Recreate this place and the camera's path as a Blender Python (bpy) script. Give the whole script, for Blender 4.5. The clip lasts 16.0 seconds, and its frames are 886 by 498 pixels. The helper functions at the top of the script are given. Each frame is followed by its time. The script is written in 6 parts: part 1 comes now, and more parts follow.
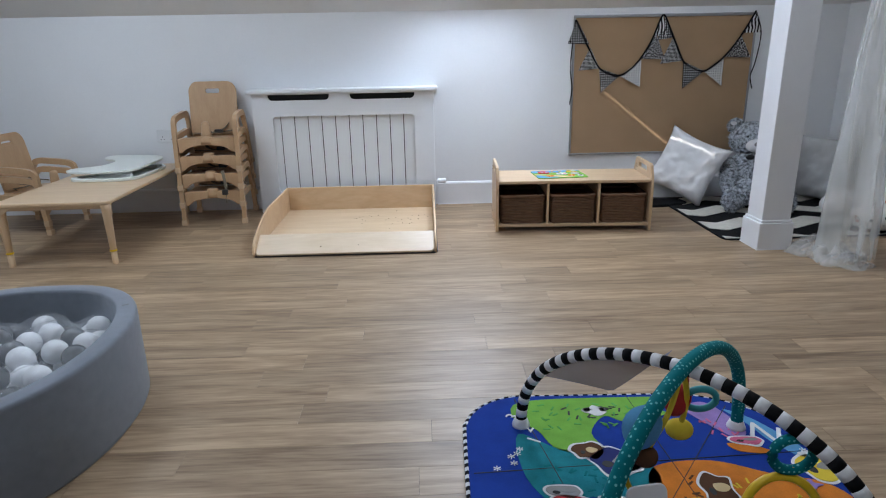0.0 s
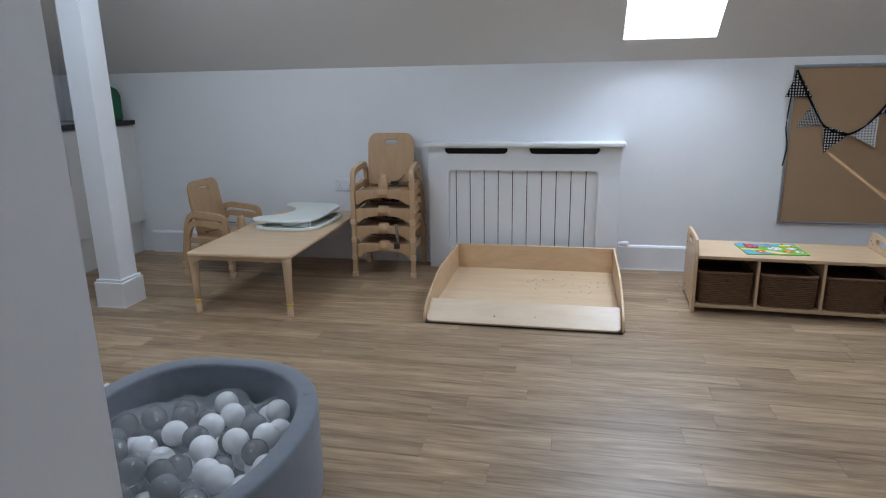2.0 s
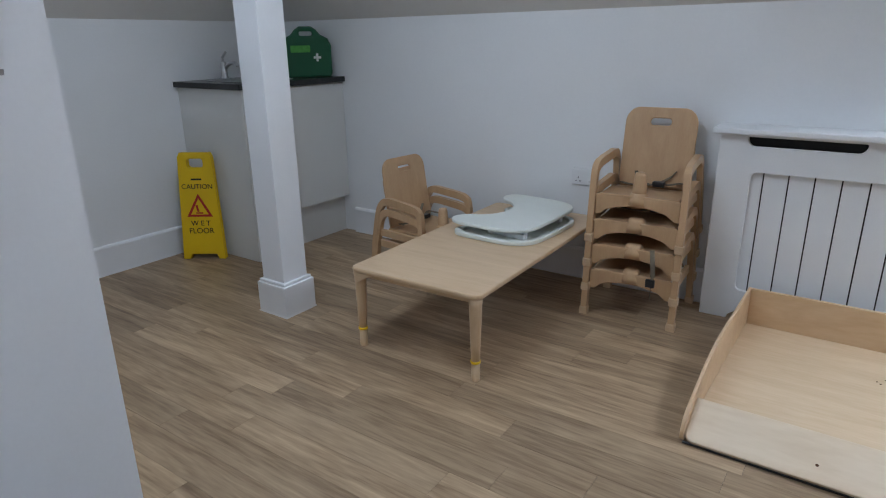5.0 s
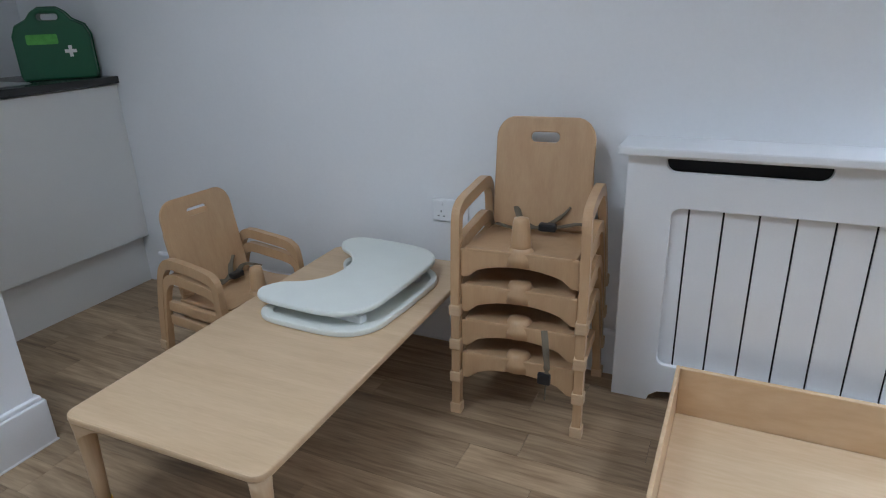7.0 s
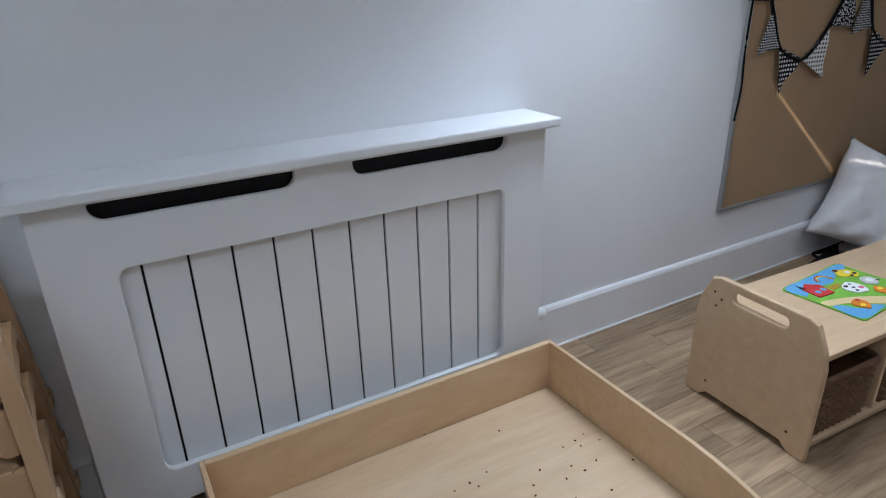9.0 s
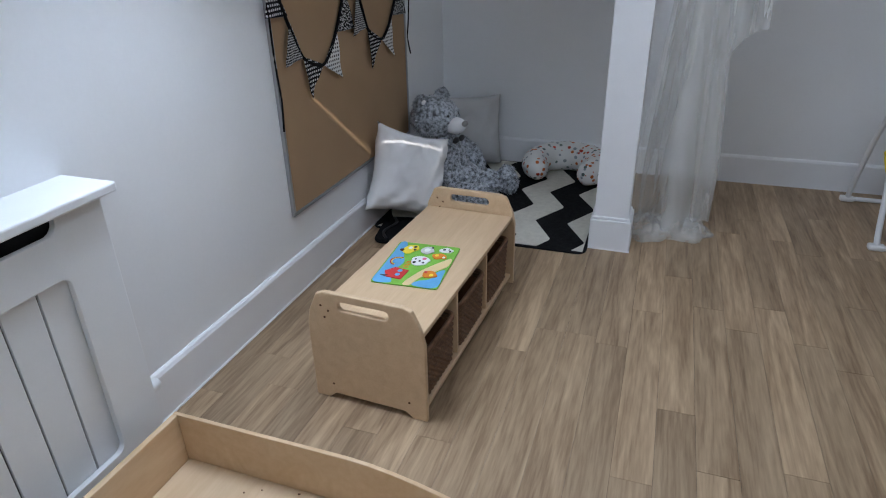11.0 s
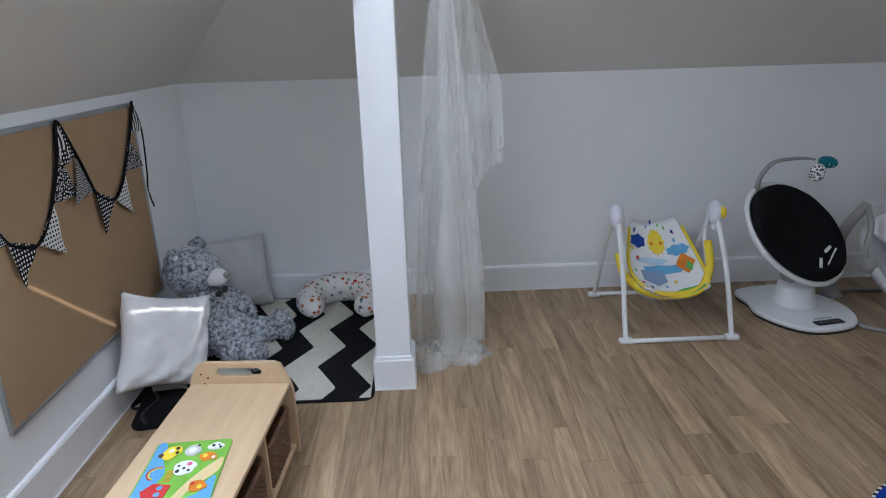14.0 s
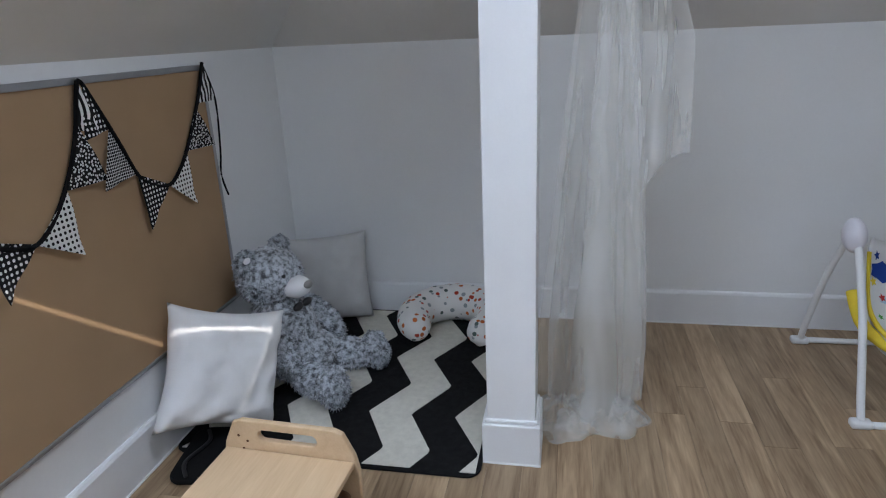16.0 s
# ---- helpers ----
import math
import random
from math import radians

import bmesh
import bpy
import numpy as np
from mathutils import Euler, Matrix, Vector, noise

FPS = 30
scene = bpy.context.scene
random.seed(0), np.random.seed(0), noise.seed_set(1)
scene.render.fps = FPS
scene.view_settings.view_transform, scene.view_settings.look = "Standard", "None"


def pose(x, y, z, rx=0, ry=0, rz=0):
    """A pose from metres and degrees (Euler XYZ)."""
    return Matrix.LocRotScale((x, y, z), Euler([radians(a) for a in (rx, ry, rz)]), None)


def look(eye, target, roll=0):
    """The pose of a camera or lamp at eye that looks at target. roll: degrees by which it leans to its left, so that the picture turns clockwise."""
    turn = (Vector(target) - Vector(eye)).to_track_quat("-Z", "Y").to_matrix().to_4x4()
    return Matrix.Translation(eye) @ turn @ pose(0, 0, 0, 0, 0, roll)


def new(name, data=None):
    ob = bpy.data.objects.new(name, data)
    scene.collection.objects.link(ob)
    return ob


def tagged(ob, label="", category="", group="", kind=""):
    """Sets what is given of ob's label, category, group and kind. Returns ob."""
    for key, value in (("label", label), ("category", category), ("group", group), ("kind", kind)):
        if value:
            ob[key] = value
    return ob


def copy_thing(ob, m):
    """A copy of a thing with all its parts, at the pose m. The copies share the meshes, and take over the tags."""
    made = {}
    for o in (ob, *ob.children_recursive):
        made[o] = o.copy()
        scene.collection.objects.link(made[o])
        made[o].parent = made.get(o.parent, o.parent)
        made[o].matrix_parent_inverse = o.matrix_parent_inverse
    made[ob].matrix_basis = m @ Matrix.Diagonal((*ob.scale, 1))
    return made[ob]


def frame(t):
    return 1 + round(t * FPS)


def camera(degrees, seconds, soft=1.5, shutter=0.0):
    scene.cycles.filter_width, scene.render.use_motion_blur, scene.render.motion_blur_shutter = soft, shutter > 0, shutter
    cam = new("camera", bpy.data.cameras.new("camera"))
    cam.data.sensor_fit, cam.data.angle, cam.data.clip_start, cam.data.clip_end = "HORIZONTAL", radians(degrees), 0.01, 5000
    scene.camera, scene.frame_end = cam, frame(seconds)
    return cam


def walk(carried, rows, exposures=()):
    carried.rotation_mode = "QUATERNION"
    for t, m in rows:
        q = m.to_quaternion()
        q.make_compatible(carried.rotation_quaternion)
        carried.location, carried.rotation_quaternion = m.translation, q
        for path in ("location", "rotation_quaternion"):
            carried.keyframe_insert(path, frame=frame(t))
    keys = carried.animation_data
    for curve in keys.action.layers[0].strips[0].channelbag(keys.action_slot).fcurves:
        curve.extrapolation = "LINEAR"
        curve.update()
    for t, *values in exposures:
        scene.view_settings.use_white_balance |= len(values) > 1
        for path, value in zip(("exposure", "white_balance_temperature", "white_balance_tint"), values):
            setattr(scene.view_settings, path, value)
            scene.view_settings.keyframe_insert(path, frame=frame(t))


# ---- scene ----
cam = camera(70.6, 16.0, soft=1.1)
PATH = [
    (0, (0.087, 0.783, 1.062), (0.146, 2.691, 0.465), -1.1),
    (0.5, (0.057, 0.79, 1.139), (0.036, 2.712, 0.588), -1.0),
    (1, (-0.013, 0.858, 1.18), (-0.145, 2.785, 0.661), -1.0),
    (1.5, (-0.064, 0.981, 1.19), (-0.364, 2.893, 0.685), -1.0),
    (2, (-0.131, 1.102, 1.197), (-0.522, 2.999, 0.698), -1.0),
    (2.5, (-0.167, 1.262, 1.211), (-0.616, 3.145, 0.708), -1.1),
    (3, (-0.195, 1.482, 1.216), (-0.731, 3.34, 0.706), -1.1),
    (3.5, (-0.238, 1.672, 1.221), (-0.971, 3.457, 0.692), -1.1),
    (4, (-0.316, 1.898, 1.198), (-1.221, 3.594, 0.645), -0.9),
    (4.2, (-0.352, 1.982, 1.186), (-1.304, 3.647, 0.619), -0.7),
    (6.3, (-0.723, 2.96, 1.261), (-1.891, 4.425, 0.562), -2.1),
    (6.5, (-0.746, 3.07, 1.244), (-1.82, 4.603, 0.539), -2.1),
    (7, (-0.772, 3.299, 1.234), (-1.583, 4.982, 0.519), -2.0),
    (7.5, (-0.81, 3.43, 1.218), (-1.306, 5.23, 0.501), -1.9),
    (8, (-0.916, 3.529, 1.188), (-0.881, 5.4, 0.484), -1.4),
    (8.5, (-0.96, 3.687, 1.183), (-0.422, 5.465, 0.442), -1.3),
    (9, (-0.915, 3.826, 1.19), (-0.01, 5.429, 0.408), -1.6),
    (9.5, (-0.889, 3.89, 1.168), (0.305, 5.273, 0.354), -1.7),
    (9.7, (-0.865, 3.91, 1.177), (0.423, 5.177, 0.319), -1.5),
    (12, (-0.867, 3.931, 1.504), (0.972, 4.116, 0.74), -2.2),
    (12.5, (-0.862, 3.915, 1.547), (1.011, 3.936, 0.847), -2.0),
    (13, (-0.849, 3.924, 1.556), (1.04, 3.896, 0.899), -1.8),
    (13.5, (-0.8, 3.929, 1.531), (1.096, 3.884, 0.896), -1.8),
    (14, (-0.65, 3.904, 1.53), (1.247, 3.86, 0.898), -1.7),
    (14.5, (-0.475, 3.867, 1.516), (1.425, 3.842, 0.891), -1.6),
    (15, (-0.273, 3.872, 1.484), (1.629, 3.944, 0.869), -1.7),
    (15.5, (-0.039, 3.913, 1.436), (1.85, 4.141, 0.823), -2.0),
    (16, (0.17, 3.923, 1.367), (2.022, 4.306, 0.715), -2.6),
]
walk(cam, [(t, look(eye, target, roll)) for t, eye, target, roll in PATH], [(0, 0.34), (0.5, 0.22), (1, 0.03), (2, 0.0), (4, -0.04), (7, 0.15), (8, -0.05), (8.5, -0.24), (9, -0.28), (9.7, -0.24), (12, -0.08), (12.5, 0.18), (14, 0.22), (16, 0.16)])

# ---- world, sun, lights ----
world = bpy.data.worlds.new("world")
scene.world = world
world.use_nodes = True
wn = world.node_tree.nodes
sky = wn.new("ShaderNodeTexSky")
sky.sky_type, sky.sun_disc = "NISHITA", False
SUN = Vector((0.45, 0.65, -0.61)).normalized()
sky.sun_elevation = math.asin(-SUN.z)
sky.sun_rotation = math.atan2(-SUN.x, -SUN.y)
world.node_tree.links.new(sky.outputs[0], wn["Background"].inputs[0])
wn["Background"].inputs[1].default_value = 0.12


def lamp(name, kind, m, power, colour, size=(1, 1)):
    data = bpy.data.lights.new(name, kind)
    data.energy, data.color = power, colour
    if kind == "AREA":
        data.shape, data.size, data.size_y = "RECTANGLE", size[0], size[1]
    else:
        data.angle = radians(0.3)
    ob = new(name, data)
    ob.matrix_world = m
    return ob


KNEE, PITCH, FLAT = 1.338, 0.85, 2.4
NORTH, EAST, WEST, SOUTH = 5.305, 3.075, -3.91, -1.6
STUB_X, STUB_Y, NOOK_X, NOOK_Y = -1.78, 2.905, -0.91, 1.955
RUN = (FLAT - KNEE) / PITCH
SLOPE = math.degrees(math.atan(PITCH))
SKY_X, SKY_Y = (0.151, 0.674), (5.166, 4.55)
lamp("sun", "SUN", look(-SUN * 5, (0, 0, 0)), 5.0, (1.0, 0.94, 0.85))
yy = (SKY_Y[0] + SKY_Y[1]) / 2
zz = KNEE + PITCH * (NORTH - yy)
lamp("skylight_lamp", "AREA", pose((SKY_X[0] + SKY_X[1]) / 2, yy + 0.10, zz + 0.15, -SLOPE), 27, (0.66, 0.79, 1.0), (0.48, 0.72))
# unseen fill lamps above the flat ceiling, added to balance the room light
lamp("overhead_fill", "AREA", pose(-0.5, 3.45, FLAT + 0.05), 60, (0.755, 0.845, 1.0), (0.85, 0.85))
lamp("overhead_fill_rear", "AREA", pose(0.6, 0.8, FLAT + 0.05), 7, (0.75, 0.85, 1.0), (0.75, 0.75))
lamp("overhead_fill_east", "AREA", pose(1.3, 3.79, FLAT + 0.05), 15, (0.76, 0.85, 1.0), (0.58, 0.46))
lamp("overhead_fill_west", "AREA", pose(-1.95, 3.55, FLAT + 0.05), 19, (0.70, 0.83, 1.0), (0.65, 0.65))

# ---- materials ----


def ramp(nt, stops):
    n = nt.nodes.new("ShaderNodeValToRGB")
    els = n.color_ramp.elements
    while len(els) < len(stops):
        els.new(0.5)
    for e, (p, c) in zip(els, stops):
        e.position, e.color = p, (*c, 1)
    return n


def mat(name, base, rough=0.5, vary=0.06, scale=8.0, bump=0.1, fine=150.0, metal=0.0, stretch=(1, 1, 1), sheen=0.0, coat=0.0, spread=0.0):
    """Paint, plastic, cloth or metal: two scales of noise in the colour and a fine relief."""
    m = bpy.data.materials.new(name)
    m.use_nodes = True
    nt = m.node_tree
    p, link = nt.nodes["Principled BSDF"], nt.links.new
    co = nt.nodes.new("ShaderNodeTexCoord")
    mp = nt.nodes.new("ShaderNodeMapping")
    mp.inputs["Scale"].default_value = stretch
    link(co.outputs["Object"], mp.inputs[0])
    a, b = nt.nodes.new("ShaderNodeTexNoise"), nt.nodes.new("ShaderNodeTexNoise")
    a.inputs["Scale"].default_value, b.inputs["Scale"].default_value = scale, fine
    a.inputs["Detail"].default_value = 6
    link(mp.outputs[0], a.inputs[0]), link(mp.outputs[0], b.inputs[0])
    lo, hi = [max(0, c * (1 - vary * 1.6)) for c in base], [min(1, c * (1 + vary)) for c in base]
    r = ramp(nt, [(0.3, lo), (0.7, hi)])
    mix = nt.nodes.new("ShaderNodeMath")
    mix.operation = "MULTIPLY_ADD"
    mix.inputs[1].default_value = 0.3
    link(b.outputs[0], mix.inputs[0])
    sub = nt.nodes.new("ShaderNodeMath")
    sub.operation = "MULTIPLY"
    sub.inputs[1].default_value = 0.7
    link(a.outputs[0], sub.inputs[0]), link(sub.outputs[0], mix.inputs[2])
    link(mix.outputs[0], r.inputs[0])
    if spread:
        info = nt.nodes.new("ShaderNodeObjectInfo")
        hsv = nt.nodes.new("ShaderNodeHueSaturation")
        mr = nt.nodes.new("ShaderNodeMapRange")
        mr.inputs[3].default_value, mr.inputs[4].default_value = 1 - spread, 1 + spread
        link(info.outputs["Random"], mr.inputs[0]), link(mr.outputs[0], hsv.inputs["Value"])
        link(r.outputs[0], hsv.inputs["Color"]), link(hsv.outputs[0], p.inputs["Base Color"])
    else:
        link(r.outputs[0], p.inputs["Base Color"])
    p.inputs["Roughness"].default_value, p.inputs["Metallic"].default_value = rough, metal
    if rough >= 0.85:
        p.inputs["Specular IOR Level"].default_value = 0.15
    p.inputs["Sheen Weight"].default_value, p.inputs["Coat Weight"].default_value = sheen, coat
    if bump:
        bp = nt.nodes.new("ShaderNodeBump")
        bp.inputs["Strength"].default_value, bp.inputs["Distance"].default_value = bump, 0.002
        link(mix.outputs[0], bp.inputs["Height"]), link(bp.outputs[0], p.inputs["Normal"])
    return m


def wood(name, dark, light, rough=0.45, along=(1, 14, 14), scale=3.0, spread=0.0, knots=0.0):
    """Wood: grain lines along one axis, pores, and a tone of its own for each piece."""
    m = bpy.data.materials.new(name)
    m.use_nodes = True
    nt = m.node_tree
    p, link = nt.nodes["Principled BSDF"], nt.links.new
    co, info = nt.nodes.new("ShaderNodeTexCoord"), nt.nodes.new("ShaderNodeObjectInfo")
    shift = nt.nodes.new("ShaderNodeVectorMath")
    shift.operation = "MULTIPLY_ADD"
    shift.inputs[1].default_value, mp = (31, 17, 23), nt.nodes.new("ShaderNodeMapping")
    comb = nt.nodes.new("ShaderNodeCombineXYZ")
    for i in range(3):
        link(info.outputs["Random"], comb.inputs[i])
    link(comb.outputs[0], shift.inputs[0]), link(co.outputs["Object"], shift.inputs[2])
    mp.inputs["Scale"].default_value = along
    link(shift.outputs[0], mp.inputs[0])
    a, b = nt.nodes.new("ShaderNodeTexNoise"), nt.nodes.new("ShaderNodeTexNoise")
    a.inputs["Scale"].default_value, a.inputs["Detail"].default_value, a.inputs["Distortion"].default_value = scale, 5, knots
    b.inputs["Scale"].default_value, b.inputs["Detail"].default_value = scale * 7, 3
    link(mp.outputs[0], a.inputs[0]), link(mp.outputs[0], b.inputs[0])
    add = nt.nodes.new("ShaderNodeMix")
    add.inputs[0].default_value = 0.35
    link(a.outputs[0], add.inputs[2]), link(b.outputs[0], add.inputs[3])
    r = ramp(nt, [(0.32, dark), (0.66, light)])
    link(add.outputs[0], r.inputs[0])
    hsv, mr = nt.nodes.new("ShaderNodeHueSaturation"), nt.nodes.new("ShaderNodeMapRange")
    mr.inputs[3].default_value, mr.inputs[4].default_value = 1 - spread, 1 + spread
    link(info.outputs["Random"], mr.inputs[0]), link(mr.outputs[0], hsv.inputs["Value"])
    link(r.outputs[0], hsv.inputs["Color"]), link(hsv.outputs[0], p.inputs["Base Color"])
    p.inputs["Roughness"].default_value = rough
    bp = nt.nodes.new("ShaderNodeBump")
    bp.inputs["Strength"].default_value, bp.inputs["Distance"].default_value = 0.12, 0.001
    link(add.outputs[0], bp.inputs["Height"]), link(bp.outputs[0], p.inputs["Normal"])
    return m


def print_mat(name, ground, spots, scale, size=0.35, rough=0.85, zebra=False, mapping=(1, 1, 1), blot=0.0, flat=False):
    """Printed cloth: dots (Voronoi), or wavy stripes, in one or more colours."""
    m = bpy.data.materials.new(name)
    m.use_nodes = True
    nt = m.node_tree
    p, link = nt.nodes["Principled BSDF"], nt.links.new
    co, mp = nt.nodes.new("ShaderNodeTexCoord"), nt.nodes.new("ShaderNodeMapping")
    mp.inputs["Scale"].default_value = mapping
    link(co.outputs["Object"], mp.inputs[0])
    if zebra:
        t = nt.nodes.new("ShaderNodeTexWave")
        t.inputs["Scale"].default_value, t.inputs["Distortion"].default_value, t.inputs["Detail Scale"].default_value = scale, 6, 0.6
        fac = t.outputs["Fac"]
    else:
        t = nt.nodes.new("ShaderNodeTexVoronoi")
        t.inputs["Scale"].default_value, t.inputs["Randomness"].default_value = scale, blot
        fac = t.outputs["Distance"]
        if flat:
            t.voronoi_dimensions = "2D"
            mp.inputs["Rotation"].default_value = (radians(90), 0, radians(0))
    link(mp.outputs[0], t.inputs["Vector"])
    r = ramp(nt, [(size, (1, 1, 1)), (size + 0.04, (0, 0, 0))])
    link(fac, r.inputs[0])
    mix = nt.nodes.new("ShaderNodeMix")
    mix.data_type = "RGBA"
    mix.inputs[6].default_value = (*ground, 1)
    if len(spots) > 1:
        sep = nt.nodes.new("ShaderNodeSeparateColor")
        link(t.outputs["Color"], sep.inputs[0])
        pick = ramp(nt, [(i / len(spots), c) for i, c in enumerate(spots)])
        pick.color_ramp.interpolation = "CONSTANT"
        link(sep.outputs[0], pick.inputs[0]), link(pick.outputs[0], mix.inputs[7])
    else:
        mix.inputs[7].default_value = (*spots[0], 1)
    link(r.outputs[0], mix.inputs[0])
    link(mix.outputs[2], p.inputs["Base Color"])
    p.inputs["Roughness"].default_value, p.inputs["Specular IOR Level"].default_value = rough, 0.2
    weave = nt.nodes.new("ShaderNodeTexNoise")
    weave.inputs["Scale"].default_value = 400
    bp = nt.nodes.new("ShaderNodeBump")
    bp.inputs["Strength"].default_value, bp.inputs["Distance"].default_value = 0.2, 0.001
    link(co.outputs["Object"], weave.inputs[0]), link(weave.outputs[0], bp.inputs["Height"]), link(bp.outputs[0], p.inputs["Normal"])
    return m


WALL = mat("wall_paint", (0.80, 0.81, 0.82), 0.55, 0.02, 2.0, 0.12, 90)
CEIL = mat("ceiling_paint", (0.76, 0.75, 0.73), 0.8, 0.02, 1.5, 0.15, 60)
TRIM = mat("gloss_trim_paint", (0.80, 0.81, 0.83), 0.3, 0.02, 6, 0.05)
COVER = mat("cover_paint", (0.80, 0.82, 0.84), 0.38, 0.02, 6, 0.05)
SHADE = mat("painted_shade", (0.02, 0.02, 0.022), 0.8)
PLANK = wood("floor_plank", (0.185, 0.113, 0.060), (0.475, 0.340, 0.212), 0.44, (0.7, 8, 1), 1.9, 0.16, 1.5)
JOINT = mat("floor_joint", (0.10, 0.07, 0.045), 0.8)
MAPLE = wood("maple_ply", (0.55, 0.38, 0.228), (0.64, 0.465, 0.297), 0.38, (1.2, 12, 12), 2.2, 0.05, 0.5)
MAPLE_Z = wood("maple_upright", (0.55, 0.38, 0.228), (0.64, 0.465, 0.297), 0.38, (12, 12, 1.2), 2.2, 0.05, 0.5)
BIRCH = wood("birch_ply", (0.60, 0.425, 0.255), (0.70, 0.53, 0.35), 0.42, (1.0, 7, 7), 2.0, 0.04, 1.2)
BIRCH_PALE = wood("pale_birch_ply", (0.68, 0.53, 0.37), (0.77, 0.63, 0.47), 0.36, (1.0, 5, 5), 2.0, 0.03, 1.2)
BIRCH_X = wood("birch_ply_edge_grain", (0.60, 0.40, 0.225), (0.69, 0.50, 0.315), 0.42, (1.0, 3.5, 3.5), 2.4, 0.04, 2.2)
BEECH = wood("beech_laminate", (0.49, 0.305, 0.165), (0.56, 0.365, 0.205), 0.35, (12, 12, 1.5), 2.2, 0.05, 0.4)
PLY_EDGE = wood("ply_edge", (0.30, 0.19, 0.10), (0.52, 0.36, 0.22), 0.6, (1, 1, 60), 4)
WICKER = wood("wicker", (0.06, 0.030, 0.016), (0.23, 0.118, 0.060), 0.6, (4, 4, 40), 6, 0.1)
FELT = mat("grey_felt", (0.20, 0.22, 0.255), 0.95, 0.06, 30, 0.4, 500, sheen=0.3)
BALL_W = mat("white_ball", (0.82, 0.83, 0.84), 0.3, 0.02, 10, 0.0, spread=0.05)
BALL_G = mat("grey_ball", (0.055, 0.060, 0.068), 0.25, 0.03, 10, 0.0, spread=0.35)
WHITE_P = mat("white_plastic", (0.78, 0.79, 0.80), 0.32, 0.02, 12, 0.03)
CREAM_P = mat("tray_plastic", (0.76, 0.79, 0.74), 0.28, 0.02, 12, 0.03)
BLACK_P = mat("black_plastic", (0.015, 0.015, 0.017), 0.4)
BLACK_C = mat("black_cloth", (0.008, 0.008, 0.009), 0.95, 0.2, 20, 0.4, 400)
GREY_P = mat("grey_plastic", (0.30, 0.29, 0.28), 0.4)
LILAC_P = mat("pale_lilac_plastic", (0.70, 0.69, 0.76), 0.35, 0.02)
YELLOW = mat("yellow_plastic", (0.80, 0.52, 0.01), 0.4, 0.04)
YELLOW_C = mat("yellow_cloth", (0.82, 0.62, 0.06), 0.85, 0.05)
GREEN_P = mat("green_plastic", (0.01, 0.10, 0.045), 0.35)
GREEN_C = mat("green_cloth", (0.12, 0.42, 0.10), 0.9, 0.15, 40)
TEAL = print_mat("teal_dotted_cloth", (0.0, 0.17, 0.19), [(0.15, 0.55, 0.55)], 90, 0.25)
BLUE_C = mat("blue_mat_cloth", (0.010, 0.045, 0.30), 0.9, 0.12, 14, 0.4, 300)
LIME_C = mat("lime_mat_cloth", (0.20, 0.46, 0.07), 0.9, 0.12, 20, 0.4, 300)
TEAL_C = mat("teal_mat_cloth", (0.015, 0.22, 0.26), 0.9, 0.2, 20, 0.4, 300)
ORANGE_C = mat("orange_mat_cloth", (0.70, 0.22, 0.03), 0.9, 0.15, 20, 0.4, 300)
PURPLE_C = mat("purple_mat_cloth", (0.33, 0.22, 0.50), 0.9, 0.15, 20, 0.4, 300)
RED_C = mat("red_cloth", (0.55, 0.03, 0.03), 0.8, 0.1)
SKYBLUE = mat("light_blue_cloth", (0.12, 0.36, 0.62), 0.85, 0.1)
PINK = mat("pink_cloth", (0.70, 0.16, 0.28), 0.85)
SAND_C = mat("sand_print", (0.68, 0.52, 0.28), 0.85, 0.05)
WHITE_C = mat("white_cloth", (0.78, 0.78, 0.79), 0.9, 0.03, 8, 0.5, 250)
GREY_C = mat("pale_grey_cloth", (0.56, 0.56, 0.56), 0.92, 0.05, 8, 0.5, 250)
BROWN_C = mat("brown_cloth", (0.11, 0.05, 0.025), 0.9)
STRAP = mat("khaki_strap", (0.17, 0.14, 0.10), 0.9, 0.1, 30, 0.4, 500)
STEEL = mat("brushed_steel", (0.60, 0.60, 0.61), 0.28, 0.04, 20, 0.02, 200, 1.0)
ALU = mat("grey_aluminium", (0.42, 0.43, 0.45), 0.38, 0.04, 20, 0.02, 200, 0.8)
CORK = mat("cork_felt", (0.385, 0.255, 0.15), 0.95, 0.05, 4, 0.5, 500)
BLACKTOP = mat("black_worktop", (0.012, 0.012, 0.013), 0.25, 0.3, 60, 0.02)
CAB = mat("cabinet_white", (0.70, 0.70, 0.68), 0.3, 0.02, 3, 0.02)
RUG_B = mat("black_rug_pile", (0.010, 0.010, 0.011), 0.98, 0.3, 40, 0.9, 500)
RUG_W = mat("cream_rug_pile", (0.62, 0.60, 0.53), 0.98, 0.08, 40, 0.9, 500)
DOT_BW = print_mat("black_white_dots", (0.008, 0.008, 0.009), [(0.75, 0.75, 0.75)], 62, 0.26, flat=True)
DOT_WB = print_mat("white_black_dots", (0.72, 0.72, 0.70), [(0.01, 0.01, 0.01)], 62, 0.27, flat=True)
DOT_GR = print_mat("fine_grey_dots", (0.62, 0.62, 0.62), [(0.01, 0.01, 0.01)], 110, 0.42, flat=True)
LEAFY = print_mat("dark_mottled_print", (0.01, 0.01, 0.01), [(0.65, 0.65, 0.65)], 100, 0.30, blot=1.0, flat=True)
ZEBRA = print_mat("zebra_print", (0.75, 0.75, 0.74), [(0.01, 0.01, 0.01)], 14, 0.5, zebra=True, mapping=(1, 1, 1.6))
